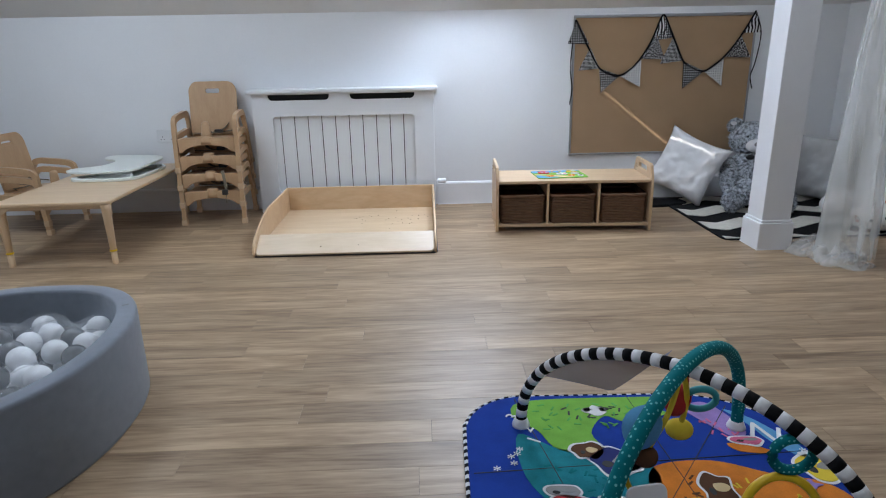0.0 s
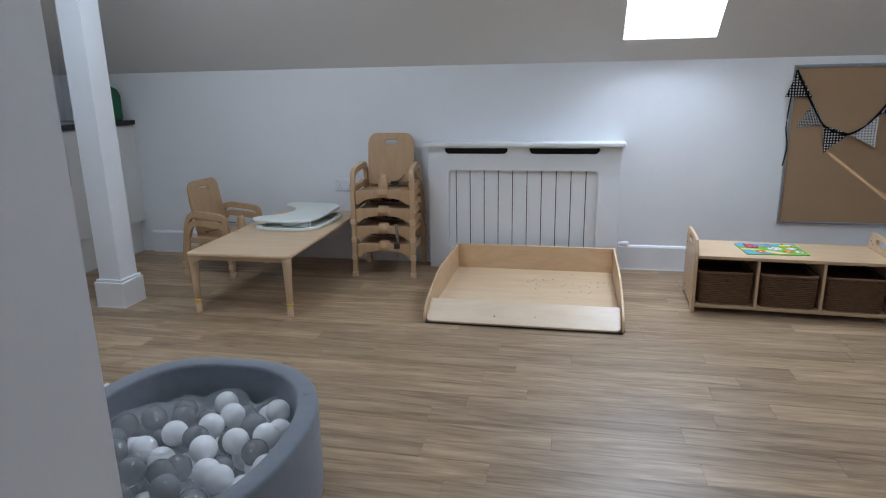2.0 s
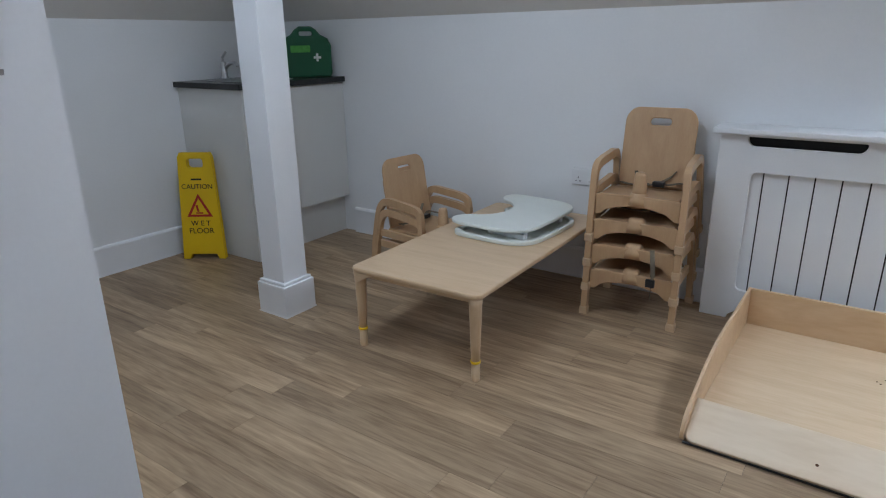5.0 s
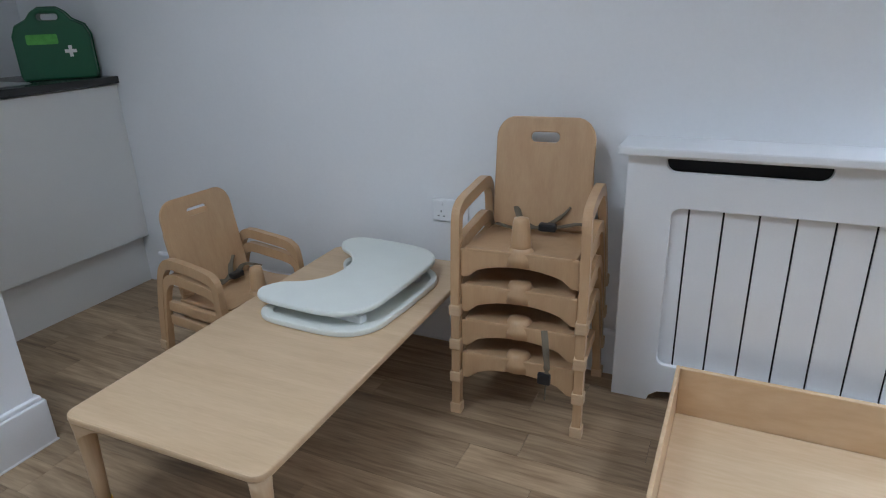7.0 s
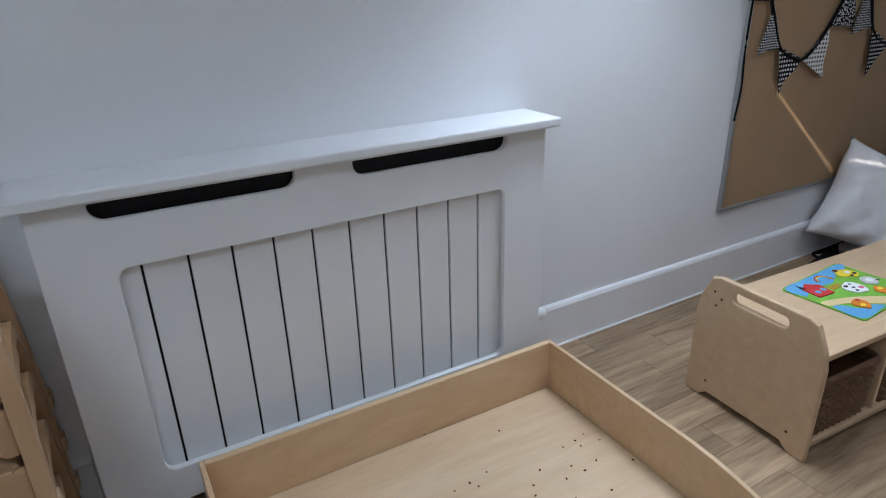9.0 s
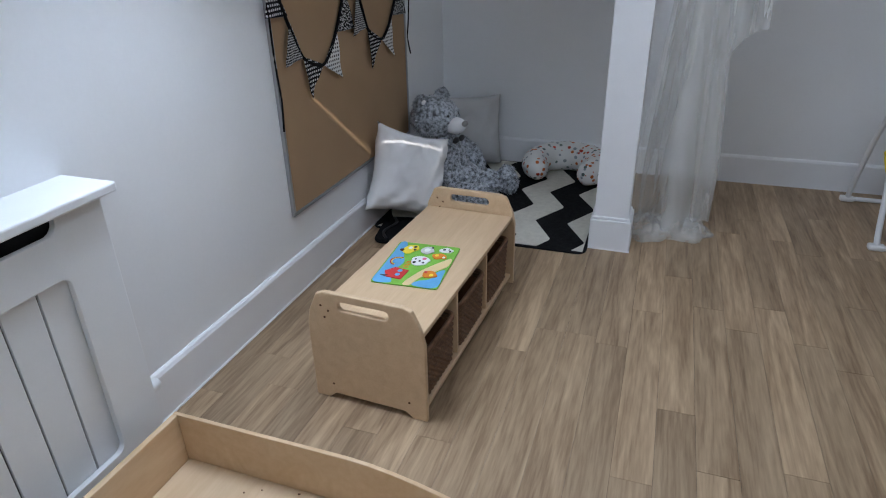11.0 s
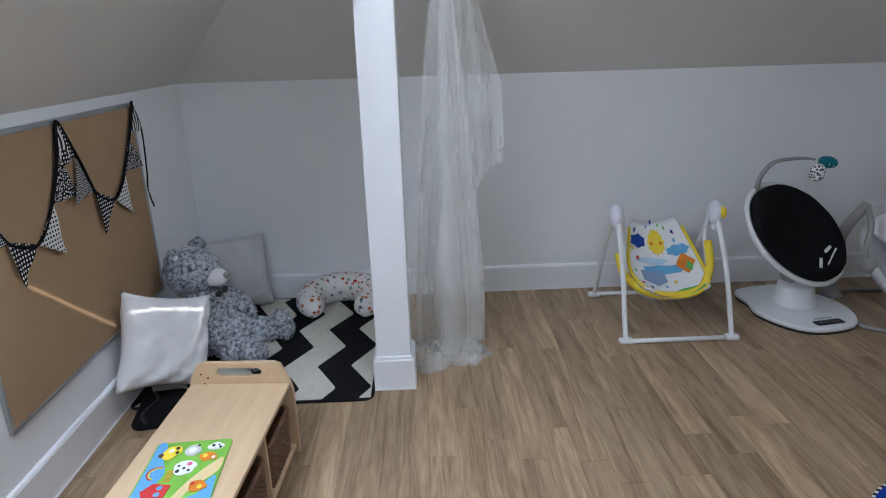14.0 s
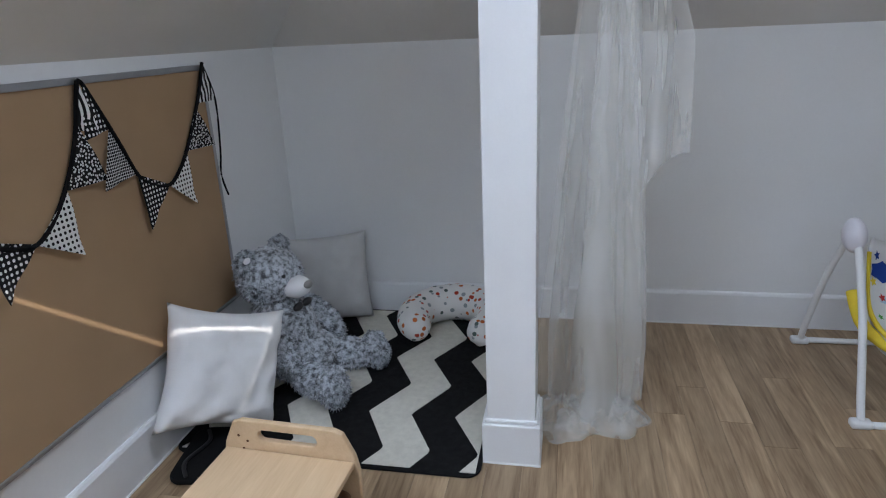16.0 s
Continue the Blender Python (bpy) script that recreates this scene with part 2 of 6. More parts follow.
FOXES = print_mat("animal_print", (0.76, 0.75, 0.73), [(0.45, 0.06, 0.03), (0.12, 0.16, 0.15), (0.50, 0.14, 0.04), (0.30, 0.33, 0.34)], 30, 0.30, blot=0.9)
TILE_EGG = print_mat("egg_print", (0.8, 0.8, 0.8), [(0.01, 0.01, 0.01)], 75, 0.42, blot=0.4)
TEAL_EGG = print_mat("teal_egg_print", (0.01, 0.16, 0.20), [(0.6, 0.75, 0.75)], 50, 0.18, blot=0.8)
LEAF = mat("ivy_leaf", (0.045, 0.11, 0.03), 0.5, 0.3, 30)
FUR = mat("grey_fur", (0.36, 0.385, 0.42), 0.95, 0.48, 55, 0.5, 200, sheen=0.3)
for nd in FUR.node_tree.nodes:
    if nd.type == "VALTORGB":
        nd.color_ramp.elements[0].position, nd.color_ramp.elements[1].position = 0.38, 0.58
INK = mat("black_ink", (0.01, 0.01, 0.01), 0.6)
RED_INK = mat("red_ink", (0.45, 0.02, 0.02), 0.6)
WHITE_INK = mat("white_ink", (0.8, 0.8, 0.8), 0.6)


def clear_mat(name, amount, colour, rough):
    """Thin sheer stuff: part of the light passes straight through, the rest is scattered."""
    m = bpy.data.materials.new(name)
    m.use_nodes = True
    nt = m.node_tree
    p = nt.nodes["Principled BSDF"]
    p.inputs["Base Color"].default_value, p.inputs["Roughness"].default_value = (*colour, 1), rough
    tr, mix = nt.nodes.new("ShaderNodeBsdfTransparent"), nt.nodes.new("ShaderNodeMixShader")
    no, r = nt.nodes.new("ShaderNodeTexNoise"), nt.nodes.new("ShaderNodeMapRange")
    no.inputs["Scale"].default_value = 3
    r.inputs[3].default_value, r.inputs[4].default_value = amount - 0.12, amount + 0.12
    nt.links.new(no.outputs[0], r.inputs[0]), nt.links.new(r.outputs[0], mix.inputs[0])
    nt.links.new(tr.outputs[0], mix.inputs[1]), nt.links.new(p.outputs[0], mix.inputs[2])
    nt.links.new(mix.outputs[0], nt.nodes["Material Output"].inputs[0])
    return m


TULLE = clear_mat("white_tulle", 0.28, (0.85, 0.85, 0.83), 0.9)
FILM = clear_mat("clear_film", 0.17, (0.8, 0.83, 0.86), 0.08)
GLOW = bpy.data.materials.new("sky_glow")
GLOW.use_nodes = True
GLOW.node_tree.nodes["Principled BSDF"].inputs["Base Color"].default_value = (0.8, 0.8, 0.8, 1)
GLOW.node_tree.nodes["Principled BSDF"].inputs["Emission Color"].default_value = (0.93, 0.97, 1.0, 1)
GLOW.node_tree.nodes["Principled BSDF"].inputs["Emission Strength"].default_value = 3.0

# ---- mesh helpers ----


def mesh_of(name, bm, material, smooth=False):
    bmesh.ops.recalc_face_normals(bm, faces=bm.faces)
    if smooth:
        for f in bm.faces:
            f.smooth = True
    me = bpy.data.meshes.new(name)
    bm.to_mesh(me)
    bm.free()
    me.materials.append(material)
    return me


def part(name, bm, material, parent=None, label="", smooth=False):
    ob = new(name, mesh_of(name, bm, material, smooth))
    if parent:
        ob.parent = parent
    return tagged(ob, label)


def thing(name, label, category, m=None, group="", kind=""):
    ob = tagged(new(name), label, category, group, kind)
    if m is not None:
        ob.matrix_world = m
    return ob


def struct(name, bm, material, label, category, smooth=False):
    return tagged(part(name, bm, material, None, "", smooth), label, category, kind="structure")


def box(x0, x1, y0, y1, z0, z1, bevel=0.0, m=None, bm=None, seg=2):
    b = bmesh.new()
    bmesh.ops.create_cube(b, size=1, matrix=Matrix.LocRotScale(((x0 + x1) / 2, (y0 + y1) / 2, (z0 + z1) / 2), None, (x1 - x0, y1 - y0, z1 - z0)))
    if bevel:
        bmesh.ops.bevel(b, geom=b.edges[:], offset=bevel, segments=seg, profile=0.5, affect="EDGES")
    return merge(b, m, bm)


def merge(b, m=None, bm=None):
    if m is not None:
        bmesh.ops.transform(b, matrix=m, verts=b.verts)
    if bm is None:
        return b
    me = bpy.data.meshes.new("tmp")
    b.to_mesh(me)
    b.free()
    bm.from_mesh(me)
    bpy.data.meshes.remove(me)
    return bm


def rounded(x0, x1, y0, y1, r, n=6):
    """Outline of a rectangle with round corners; r is one radius or four (from the lower left, anticlockwise)."""
    rs = r if isinstance(r, (tuple, list)) else (r,) * 4
    pts = []
    for (cx, cy, a), q in zip(((x0, y0, 180), (x1, y0, 270), (x1, y1, 0), (x0, y1, 90)), rs):
        q = max(q, 0.0005)
        sx, sy = (1 if cx == x0 else -1), (1 if cy == y0 else -1)
        for i in range(n + 1):
            t = radians(a + 90 * i / n)
            pts.append((cx + sx * q + q * math.cos(t), cy + sy * q + q * math.sin(t)))
    return pts


def plate(outline, thick, holes=(), bevel=0.0, m=None, bm=None):
    """A flat board in the xy plane from z 0 up to thick, with holes."""
    b = bmesh.new()
    edges = []
    for loop in (outline, *holes):
        vs = [b.verts.new((x, y, 0)) for x, y in loop]
        edges += [b.edges.new((vs[i], vs[(i + 1) % len(vs)])) for i in range(len(vs))]
    if holes:
        bmesh.ops.triangle_fill(b, use_beauty=True, use_dissolve=False, edges=edges)
    else:
        b.faces.new([v for v in b.verts])
    geo = bmesh.ops.extrude_face_region(b, geom=b.faces[:])
    bmesh.ops.translate(b, vec=(0, 0, thick), verts=[v for v in geo["geom"] if isinstance(v, bmesh.types.BMVert)])
    bmesh.ops.recalc_face_normals(b, faces=b.faces)
    if bevel:
        sharp = [e for e in b.edges if len(e.link_faces) == 2 and e.calc_face_angle(0) > 1.0]
        bmesh.ops.bevel(b, geom=sharp, offset=bevel, segments=2, profile=0.5, affect="EDGES")
    return merge(b, m, bm)


def curve(pts, n=8, closed=False):
    """Smooth path (Catmull-Rom) through points."""
    p = [Vector(q) for q in pts]
    out, k = [], len(p)
    for i in range(k if closed else k - 1):
        q = [p[(i + j) % k] if closed else p[min(max(i + j, 0), k - 1)] for j in (-1, 0, 1, 2)]
        for s in range(n):
            t = s / n
            out.append(0.5 * ((2 * q[1]) + (q[2] - q[0]) * t + (2 * q[0] - 5 * q[1] + 4 * q[2] - q[3]) * t * t + (3 * q[1] - q[0] - 3 * q[2] + q[3]) * t ** 3))
    if not closed:
        out.append(p[-1])
    return out


def tube(path, r, sides=8, closed=False, flat=1.0, caps=True, bm=None, up=(0, 0, 1)):
    """A tube along a path; r is a radius or a function of 0..1; flat squeezes it across."""
    b = bmesh.new()
    path = [Vector(q) for q in path]
    rings, n = [], len(path)
    for i, c in enumerate(path):
        nxt, prv = path[(i + 1) % n] if closed or i < n - 1 else c, path[i - 1] if closed or i else c
        d = (nxt - prv).normalized()
        s = d.cross(Vector(up))
        if s.length < 0.05:
            s = d.cross(Vector((0, 1, 0)))
        s.normalize()
        u = s.cross(d)
        rr = r(i / max(1, n - 1)) if callable(r) else r
        rings.append([b.verts.new(c + s * rr * math.cos(a) + u * rr * flat * math.sin(a)) for a in (2 * math.pi * (j + 0.5) / sides for j in range(sides))])
    for i in range(n if closed else n - 1):
        A, B = rings[i], rings[(i + 1) % n]
        for j in range(sides):
            b.faces.new((A[j], A[(j + 1) % sides], B[(j + 1) % sides], B[j]))
    if caps and not closed:
        b.faces.new(rings[0]), b.faces.new(rings[-1])
    return merge(b, None, bm)


def lathe(profile, n=24, m=None, bm=None):
    b = bmesh.new()
    rings = [[b.verts.new((r * math.cos(2 * math.pi * i / n), r * math.sin(2 * math.pi * i / n), z)) for i in range(n)] for r, z in profile]
    for A, B in zip(rings, rings[1:]):
        for i in range(n):
            b.faces.new((A[i], A[(i + 1) % n], B[(i + 1) % n], B[i]))
    b.faces.new(rings[0]), b.faces.new(rings[-1])
    return merge(b, m, bm)


def blob(centre, radii, rot=(0, 0, 0), sub=3, rough=0.0, freq=6.0, bm=None):
    b = bmesh.new()
    bmesh.ops.create_icosphere(b, subdivisions=sub, radius=1)
    m = Matrix.LocRotScale(centre, Euler([radians(a) for a in rot]), radii)
    bmesh.ops.transform(b, matrix=m, verts=b.verts)
    if rough:
        c = Vector(centre)
        for v in b.verts:
            v.co += (v.co - c).normalized() * rough * noise.noise(v.co * freq)
    return merge(b, None, bm)


def cushion(w, h, d, n=22, pinch=0.10, crease=0.006):
    """A stuffed pillow in the xz plane, thickest in the middle, with drawn-in sides and pointed corners."""
    b = bmesh.new()
    sides = []
    for s in (-1, 1):
        g = [[None] * (n + 1) for _ in range(n + 1)]
        for i in range(n + 1):
            for j in range(n + 1):
                u, v = 2 * i / n - 1, 2 * j / n - 1
                puff = max(0.0, (1 - u ** 4) * (1 - v ** 4)) ** 0.55
                x = w / 2 * u * (1 - pinch * (1 - u * u) * 0 - pinch * (1 - abs(v)) * 0 - pinch * (1 - v * v) * abs(u) ** 3)
                z = h / 2 * v * (1 - pinch * (1 - u * u) * abs(v) ** 3)
                k = crease * noise.noise(Vector((u * 3 + s, v * 3, w * 9))) + crease * 0.6 * noise.noise(Vector((u * 7, v * 7, s + h * 5)))
                g[i][j] = b.verts.new((x, s * (d / 2 * puff + k * (1 if puff > 0.2 else 0)), z))
        for i in range(n):
            for j in range(n):
                b.faces.new((g[i][j], g[i + 1][j], g[i + 1][j + 1], g[i][j + 1]))
        sides.append(g)
    bmesh.ops.remove_doubles(b, verts=b.verts, dist=0.0006)
    return b


def text(name, words, size, material, parent, m, depth=0.0008):
    c = bpy.data.curves.new(name, "FONT")
    c.body, c.size, c.extrude, c.align_x, c.align_y = words, size, depth, "CENTER", "CENTER"
    tmp = bpy.data.objects.new("tmp", c)
    me = bpy.data.meshes.new_from_object(tmp)
    bpy.data.objects.remove(tmp)
    me.materials.append(material)
    ob = new(name, me)
    ob.parent, ob.matrix_basis = parent, m
    return ob


# ---- the room ----


def wall(name, x0, x1, y0, y1, z1, label="smooth white painted plaster wall"):
    return struct(name, box(x0, x1, y0, y1, 0, z1), WALL, label, "wall")


wall("wall_north", WEST - 0.12, EAST + 0.12, NORTH, NORTH + 0.12, KNEE + 0.02, "low white knee wall under the sloping ceiling")
wall("wall_east", EAST, EAST + 0.12, SOUTH, NORTH, KNEE + 0.02, "low white knee wall under the sloping ceiling")
wall("wall_west", WEST - 0.12, WEST, STUB_Y, NORTH, KNEE + 0.02, "low white knee wall beside the sink")
wall("wall_south", WEST - 0.12, EAST + 0.12, SOUTH - 0.12, SOUTH, FLAT + 0.1)
wall("wall_partition", WEST - 0.12, STUB_X, SOUTH, STUB_Y, FLAT + 0.05, "white partition wall with a wall board")
wall("wall_entrance", STUB_X, NOOK_X, SOUTH, NOOK_Y, FLAT + 0.05, "white wall beside the ball pit corner")

# sloping and flat ceilings with the roof openings
b = bmesh.new()


def quad(*pts):
    b.faces.new([b.verts.new(p) for p in pts])


def slope_n(x, y):
    return (x, y, KNEE + PITCH * (NORTH - y))


ty, txe, txw = NORTH - RUN, EAST - RUN, WEST + RUN
y1, y0 = SKY_Y
lx = lambda y: WEST + (NORTH - y)
rx = lambda y: EAST - (NORTH - y)
quad(slope_n(WEST, NORTH), slope_n(EAST, NORTH), slope_n(rx(y1), y1), slope_n(lx(y1), y1))
quad(slope_n(lx(y1), y1), slope_n(SKY_X[0], y1), slope_n(SKY_X[0], y0), slope_n(lx(y0), y0))
quad(slope_n(SKY_X[1], y1), slope_n(rx(y1), y1), slope_n(rx(y0), y0), slope_n(SKY_X[1], y0))
quad(slope_n(lx(y0), y0), slope_n(rx(y0), y0), slope_n(rx(ty), ty), slope_n(lx(ty), ty))
bmesh.ops.remove_doubles(b, verts=b.verts, dist=0.001)
o = struct("ceiling_slope_north", b, CEIL, "grey-white sloping plaster ceiling with a roof window", "ceiling")
b = bmesh.new()
quad((EAST, NORTH, KNEE), (EAST, SOUTH, KNEE), (txe, SOUTH, FLAT), (txe, ty, FLAT))
o2 = struct("ceiling_slope_east", b, CEIL, "grey-white sloping plaster ceiling", "ceiling")
b = bmesh.new()
quad((WEST, NORTH, KNEE), (WEST, 2.9, KNEE), (txw, 2.9, FLAT), (txw, ty, FLAT))
o3 = struct("ceiling_slope_west", b, CEIL, "grey-white sloping plaster ceiling over the sink", "ceiling")


def grid_with_holes(xs, ys, holes, z):
    for i in range(len(xs) - 1):
        for j in range(len(ys) - 1):
            cx, cy = (xs[i] + xs[i + 1]) / 2, (ys[j] + ys[j + 1]) / 2
            if not any(h[0] < cx < h[1] and h[2] < cy < h[3] for h in holes):
                quad((xs[i], ys[j], z), (xs[i + 1], ys[j], z), (xs[i + 1], ys[j + 1], z), (xs[i], ys[j + 1], z))


# added openings: four for the fill lamps, one for the sun slit
HOLES = [(-0.95, -0.05, 3.0, 3.9), (0.2, 1.0, 0.4, 1.2), (-2.3, -1.6, 3.2, 3.9), (0.05, 0.80, 2.62, 3.62), (0.98, 1.62, 3.53, 4.05)]
b = bmesh.new()
grid_with_holes(sorted({txw, txe, *(h[0] for h in HOLES), *(h[1] for h in HOLES)}), sorted({SOUTH, ty, *(h[2] for h in HOLES), *(h[3] for h in HOLES)}), HOLES, FLAT)
bmesh.ops.remove_doubles(b, verts=b.verts, dist=0.001)
o4 = struct("ceiling_flat", b, CEIL, "flat white ceiling with added openings for fill light", "ceiling")

# the roof window in the north slope: lining, frame, blind line and the bright sky outside
win = tagged(new("window_1"), "white-framed roof window with bright daylight behind it", "window", kind="structure")
b = bmesh.new()
nrm = Vector((0, PITCH, 1)).normalized()
c4 = [Vector(slope_n(x, y)) for x, y in ((SKY_X[0], y1), (SKY_X[1], y1), (SKY_X[1], y0), (SKY_X[0], y0))]
for i in range(4):
    p, q = c4[i], c4[(i + 1) % 4]
    quad(p, q, q + nrm * 0.16, p + nrm * 0.16)
part("reveal", b, TRIM, win)
b = bmesh.new()
u, v = (c4[1] - c4[0]), (c4[3] - c4[0])
for s in (0.0, 0.18, 0.60, 1.0):
    p = c4[0] + v * s + nrm * 0.10
    tube([p, p + u], 0.006 if 0 < s < 1 else 0.014, 6, bm=b)
part("window_frame", b, TRIM, win)
b = bmesh.new()
b.faces.new([b.verts.new(p + nrm * 0.20 + (p - (c4[0] + c4[2]) / 2) * 0.3) for p in c4])
tagged(part("backdrop_sky", b, GLOW), "bright white sky outside the roof window", "sky", kind="structure")

# added unseen panels over a ceiling opening; their slit lets one blade of sun through
pa, pb = Vector((1.345, 5.29, 0.815)), Vector((2.30, 5.29, 0.07))
qa, qb = [p - SUN * ((FLAT + 0.03 - p.z) / -SUN.z) for p in (pa, pb)]
d = (qb - qa).normalized()
s = Vector((-d.y, d.x, 0))
slit_mask = tagged(new("window_2"), "added unseen panels with a slit that shapes the sun streak", "window", kind="structure")
for sign in (1, -1):
    b = bmesh.new()
    e = s * sign
    k = [qa + e * 0.0055, qb + e * 0.0055, qb + e * 1.0, qa + e * 1.0]
    b.faces.new([b.verts.new(p) for p in k])
    part("mask_panel", b, WHITE_P, slit_mask)
for q, e in ((qa, -d), (qb, d)):
    b = bmesh.new()
    k = [q + s, q - s, q - s + e, q + s + e]
    b.faces.new([b.verts.new(p - Vector((0, 0, 0.004))) for p in k])
    part("mask_panel", b, WHITE_P, slit_mask)

# added white covers over the fill lamp openings; they keep the sun out
for h in (*HOLES[:3], HOLES[4]):
    fill_cover = tagged(new("window_3"), "added white box closing the opening over an unseen fill lamp", "window", kind="structure")
    b = bmesh.new()
    lo = [(h[0], h[2]), (h[1], h[2]), (h[1], h[3]), (h[0], h[3])]
    for i in range(4):
        p, q = lo[i], lo[(i + 1) % 4]
        quad((*p, FLAT), (*q, FLAT), (*q, FLAT + 0.14), (*p, FLAT + 0.14))
    quad(*[(*p, FLAT + 0.14) for p in lo])
    part("fill_cover", b, TRIM, fill_cover)

# skirting boards
SK = 0.165


def skirting(x0, y0, x1, y1, side):
    """A moulded board along a wall; side is the way it stands out."""
    a, c, e = Vector((x0, y0, 0)), Vector((x1, y1, 0)), Vector((*side, 0))
    prof = [(0.0, 0.0), (0.018, 0.0), (0.018, SK - 0.014), (0.013, SK - 0.004), (0.006, SK), (0.0, SK)]
    b = bmesh.new()
    A = [b.verts.new(a + e * p + Vector((0, 0, h))) for p, h in prof]
    B = [b.verts.new(c + e * p + Vector((0, 0, h))) for p, h in prof]
    for i in range(len(prof)):
        j = (i + 1) % len(prof)
        b.faces.new((A[i], A[j], B[j], B[i]))
    b.faces.new(A), b.faces.new(B)
    ob = struct("baseboard", b, TRIM, "white gloss painted skirting board along the wall", "skirting board")
    bd = tube([a + e * 0.021 + Vector((0, 0, 0.002)), c + e * 0.021 + Vector((0, 0, 0.002))], 0.004, 6)
    part("sealant_bead", bd, WHITE_P, ob)


skirting(-3.29, NORTH, -1.075, NORTH, (0, -1))
skirting(0.195, NORTH, EAST, NORTH, (0, -1))
skirting(EAST, NORTH - 0.02, EAST, SOUTH, (-1, 0))
skirting(WEST, STUB_Y + 0.02, WEST, 4.51, (1, 0))
skirting(STUB_X, NOOK_Y + 0.02, STUB_X, STUB_Y + 0.018, (1, 0))
skirting(STUB_X, STUB_Y, WEST, STUB_Y, (0, 1))
skirting(STUB_X + 0.02, NOOK_Y, NOOK_X, NOOK_Y, (0, 1))
skirting(NOOK_X, SOUTH, NOOK_X, NOOK_Y, (1, 0))


def post(name, x, y, w, wb, top):
    ob = tagged(new(name), "square white painted timber post with a boxed base", "post", kind="structure")
    ob.location = (x, y, 0)
    part("shaft", box(-w / 2, w / 2, -w / 2, w / 2, 0.0, top, 0.003), TRIM, ob)
    b = bmesh.new()
    for r, z0, z1 in ((wb / 2, 0, 0.150), (wb / 2 - 0.008, 0.150, 0.165)):
        box(-r, r, -r, r, z0, z1, 0.004, bm=b)
    part("base_box", b, TRIM, ob)
    part("sealant_bead", tube([(-wb / 2, -wb / 2, 0.002), (wb / 2, -wb / 2, 0.002), (wb / 2, wb / 2, 0.002), (-wb / 2, wb / 2, 0.002)], 0.004, 6, closed=True), WHITE_P, ob)
    return ob


post("post_1", -2.702, 4.16, 0.142, 0.185, 2.43)
post("post_2", 2.0, 4.084, 0.157, 0.190, 2.25)

# ---- furniture along the north wall ----


def radiator_cover():
    t = thing("radiator_cover", "white painted radiator cover with vertical grooved slats", "radiator cover", pose(-1.058, NORTH - 0.137, 0))
    W, D, H = 1.236, 0.137, 0.823
    slots = [rounded(x0, x1, H - 0.048, H - 0.010, (0.030, 0.030, 0.004, 0.004)) for x0, x1 in ((0.110, 0.525), (0.665, 1.105))]
    panel = rounded(0.135, W - 0.135, 0.14, 0.668, 0.026)
    outline = [(0, 0), (0.115, 0), (0.12, 0.018), (0.145, 0.038), (0.18, 0.044), (W - 0.18, 0.044), (W - 0.145, 0.038), (W - 0.12, 0.018), (W - 0.115, 0), (W, 0), (W, H), (0, H)]
    part("front_panel", plate(outline, 0.018, slots + [panel], 0.0025, pose(0, 0, 0, 90) @ pose(0, 0, -0.018)), COVER, t)
    for x in (0.0, W - 0.018):
        part("side_panel", box(x, x + 0.018, 0.0185, D, 0, H, 0.002), COVER, t)
    part("top_board", box(-0.026, W + 0.026, -0.034, D, H + 0.001, H + 0.026, 0.005), COVER, t)
    # slats behind the opening, with narrow gaps that show the dark sheet
    n, x0, x1 = 10, 0.125, W - 0.125
    first, step = 0.182, 0.0938
    edges = [x0] + [first + step * i for i in range(n)] + [x1]
    for a, c in zip(edges, edges[1:]):
        part("slat", box(a + 0.0028, c - 0.0028, 0.022, 0.030, 0.13, 0.70, 0.001), COVER, t)
    # the shade inside the cover is coloured onto a near-black sheet
    part("backing", box(0.03, W - 0.03, 0.036, 0.040, 0.03, H - 0.005), SHADE, t, "near-black sheet standing in for the shade behind the slats")
    b = bmesh.new()
    for i in range(14):
        x = 0.1 + i * 0.075
        box(x, x + 0.055, 0.06, 0.12, 0.12, 0.72, 0.004, bm=b)
    part("radiator", b, GREY_P, t)
    return t


radiator_cover()

v = thing("radiator_valve", "white thermostatic radiator valve at the skirting", "valve", pose(0.222, 5.24, 0.185, 0, 90))
part("cap", lathe([(0.012, -0.025), (0.016, -0.024), (0.017, 0.0), (0.019, 0.003), (0.019, 0.028), (0.015, 0.034)], 16), WHITE_P, v, smooth=True)
part("pipe", tube(curve([(0, 0, -0.02), (0, 0, -0.045), (0.03, 0, -0.05), (0.17, 0.0, -0.05)]), 0.007), WHITE_P, v)


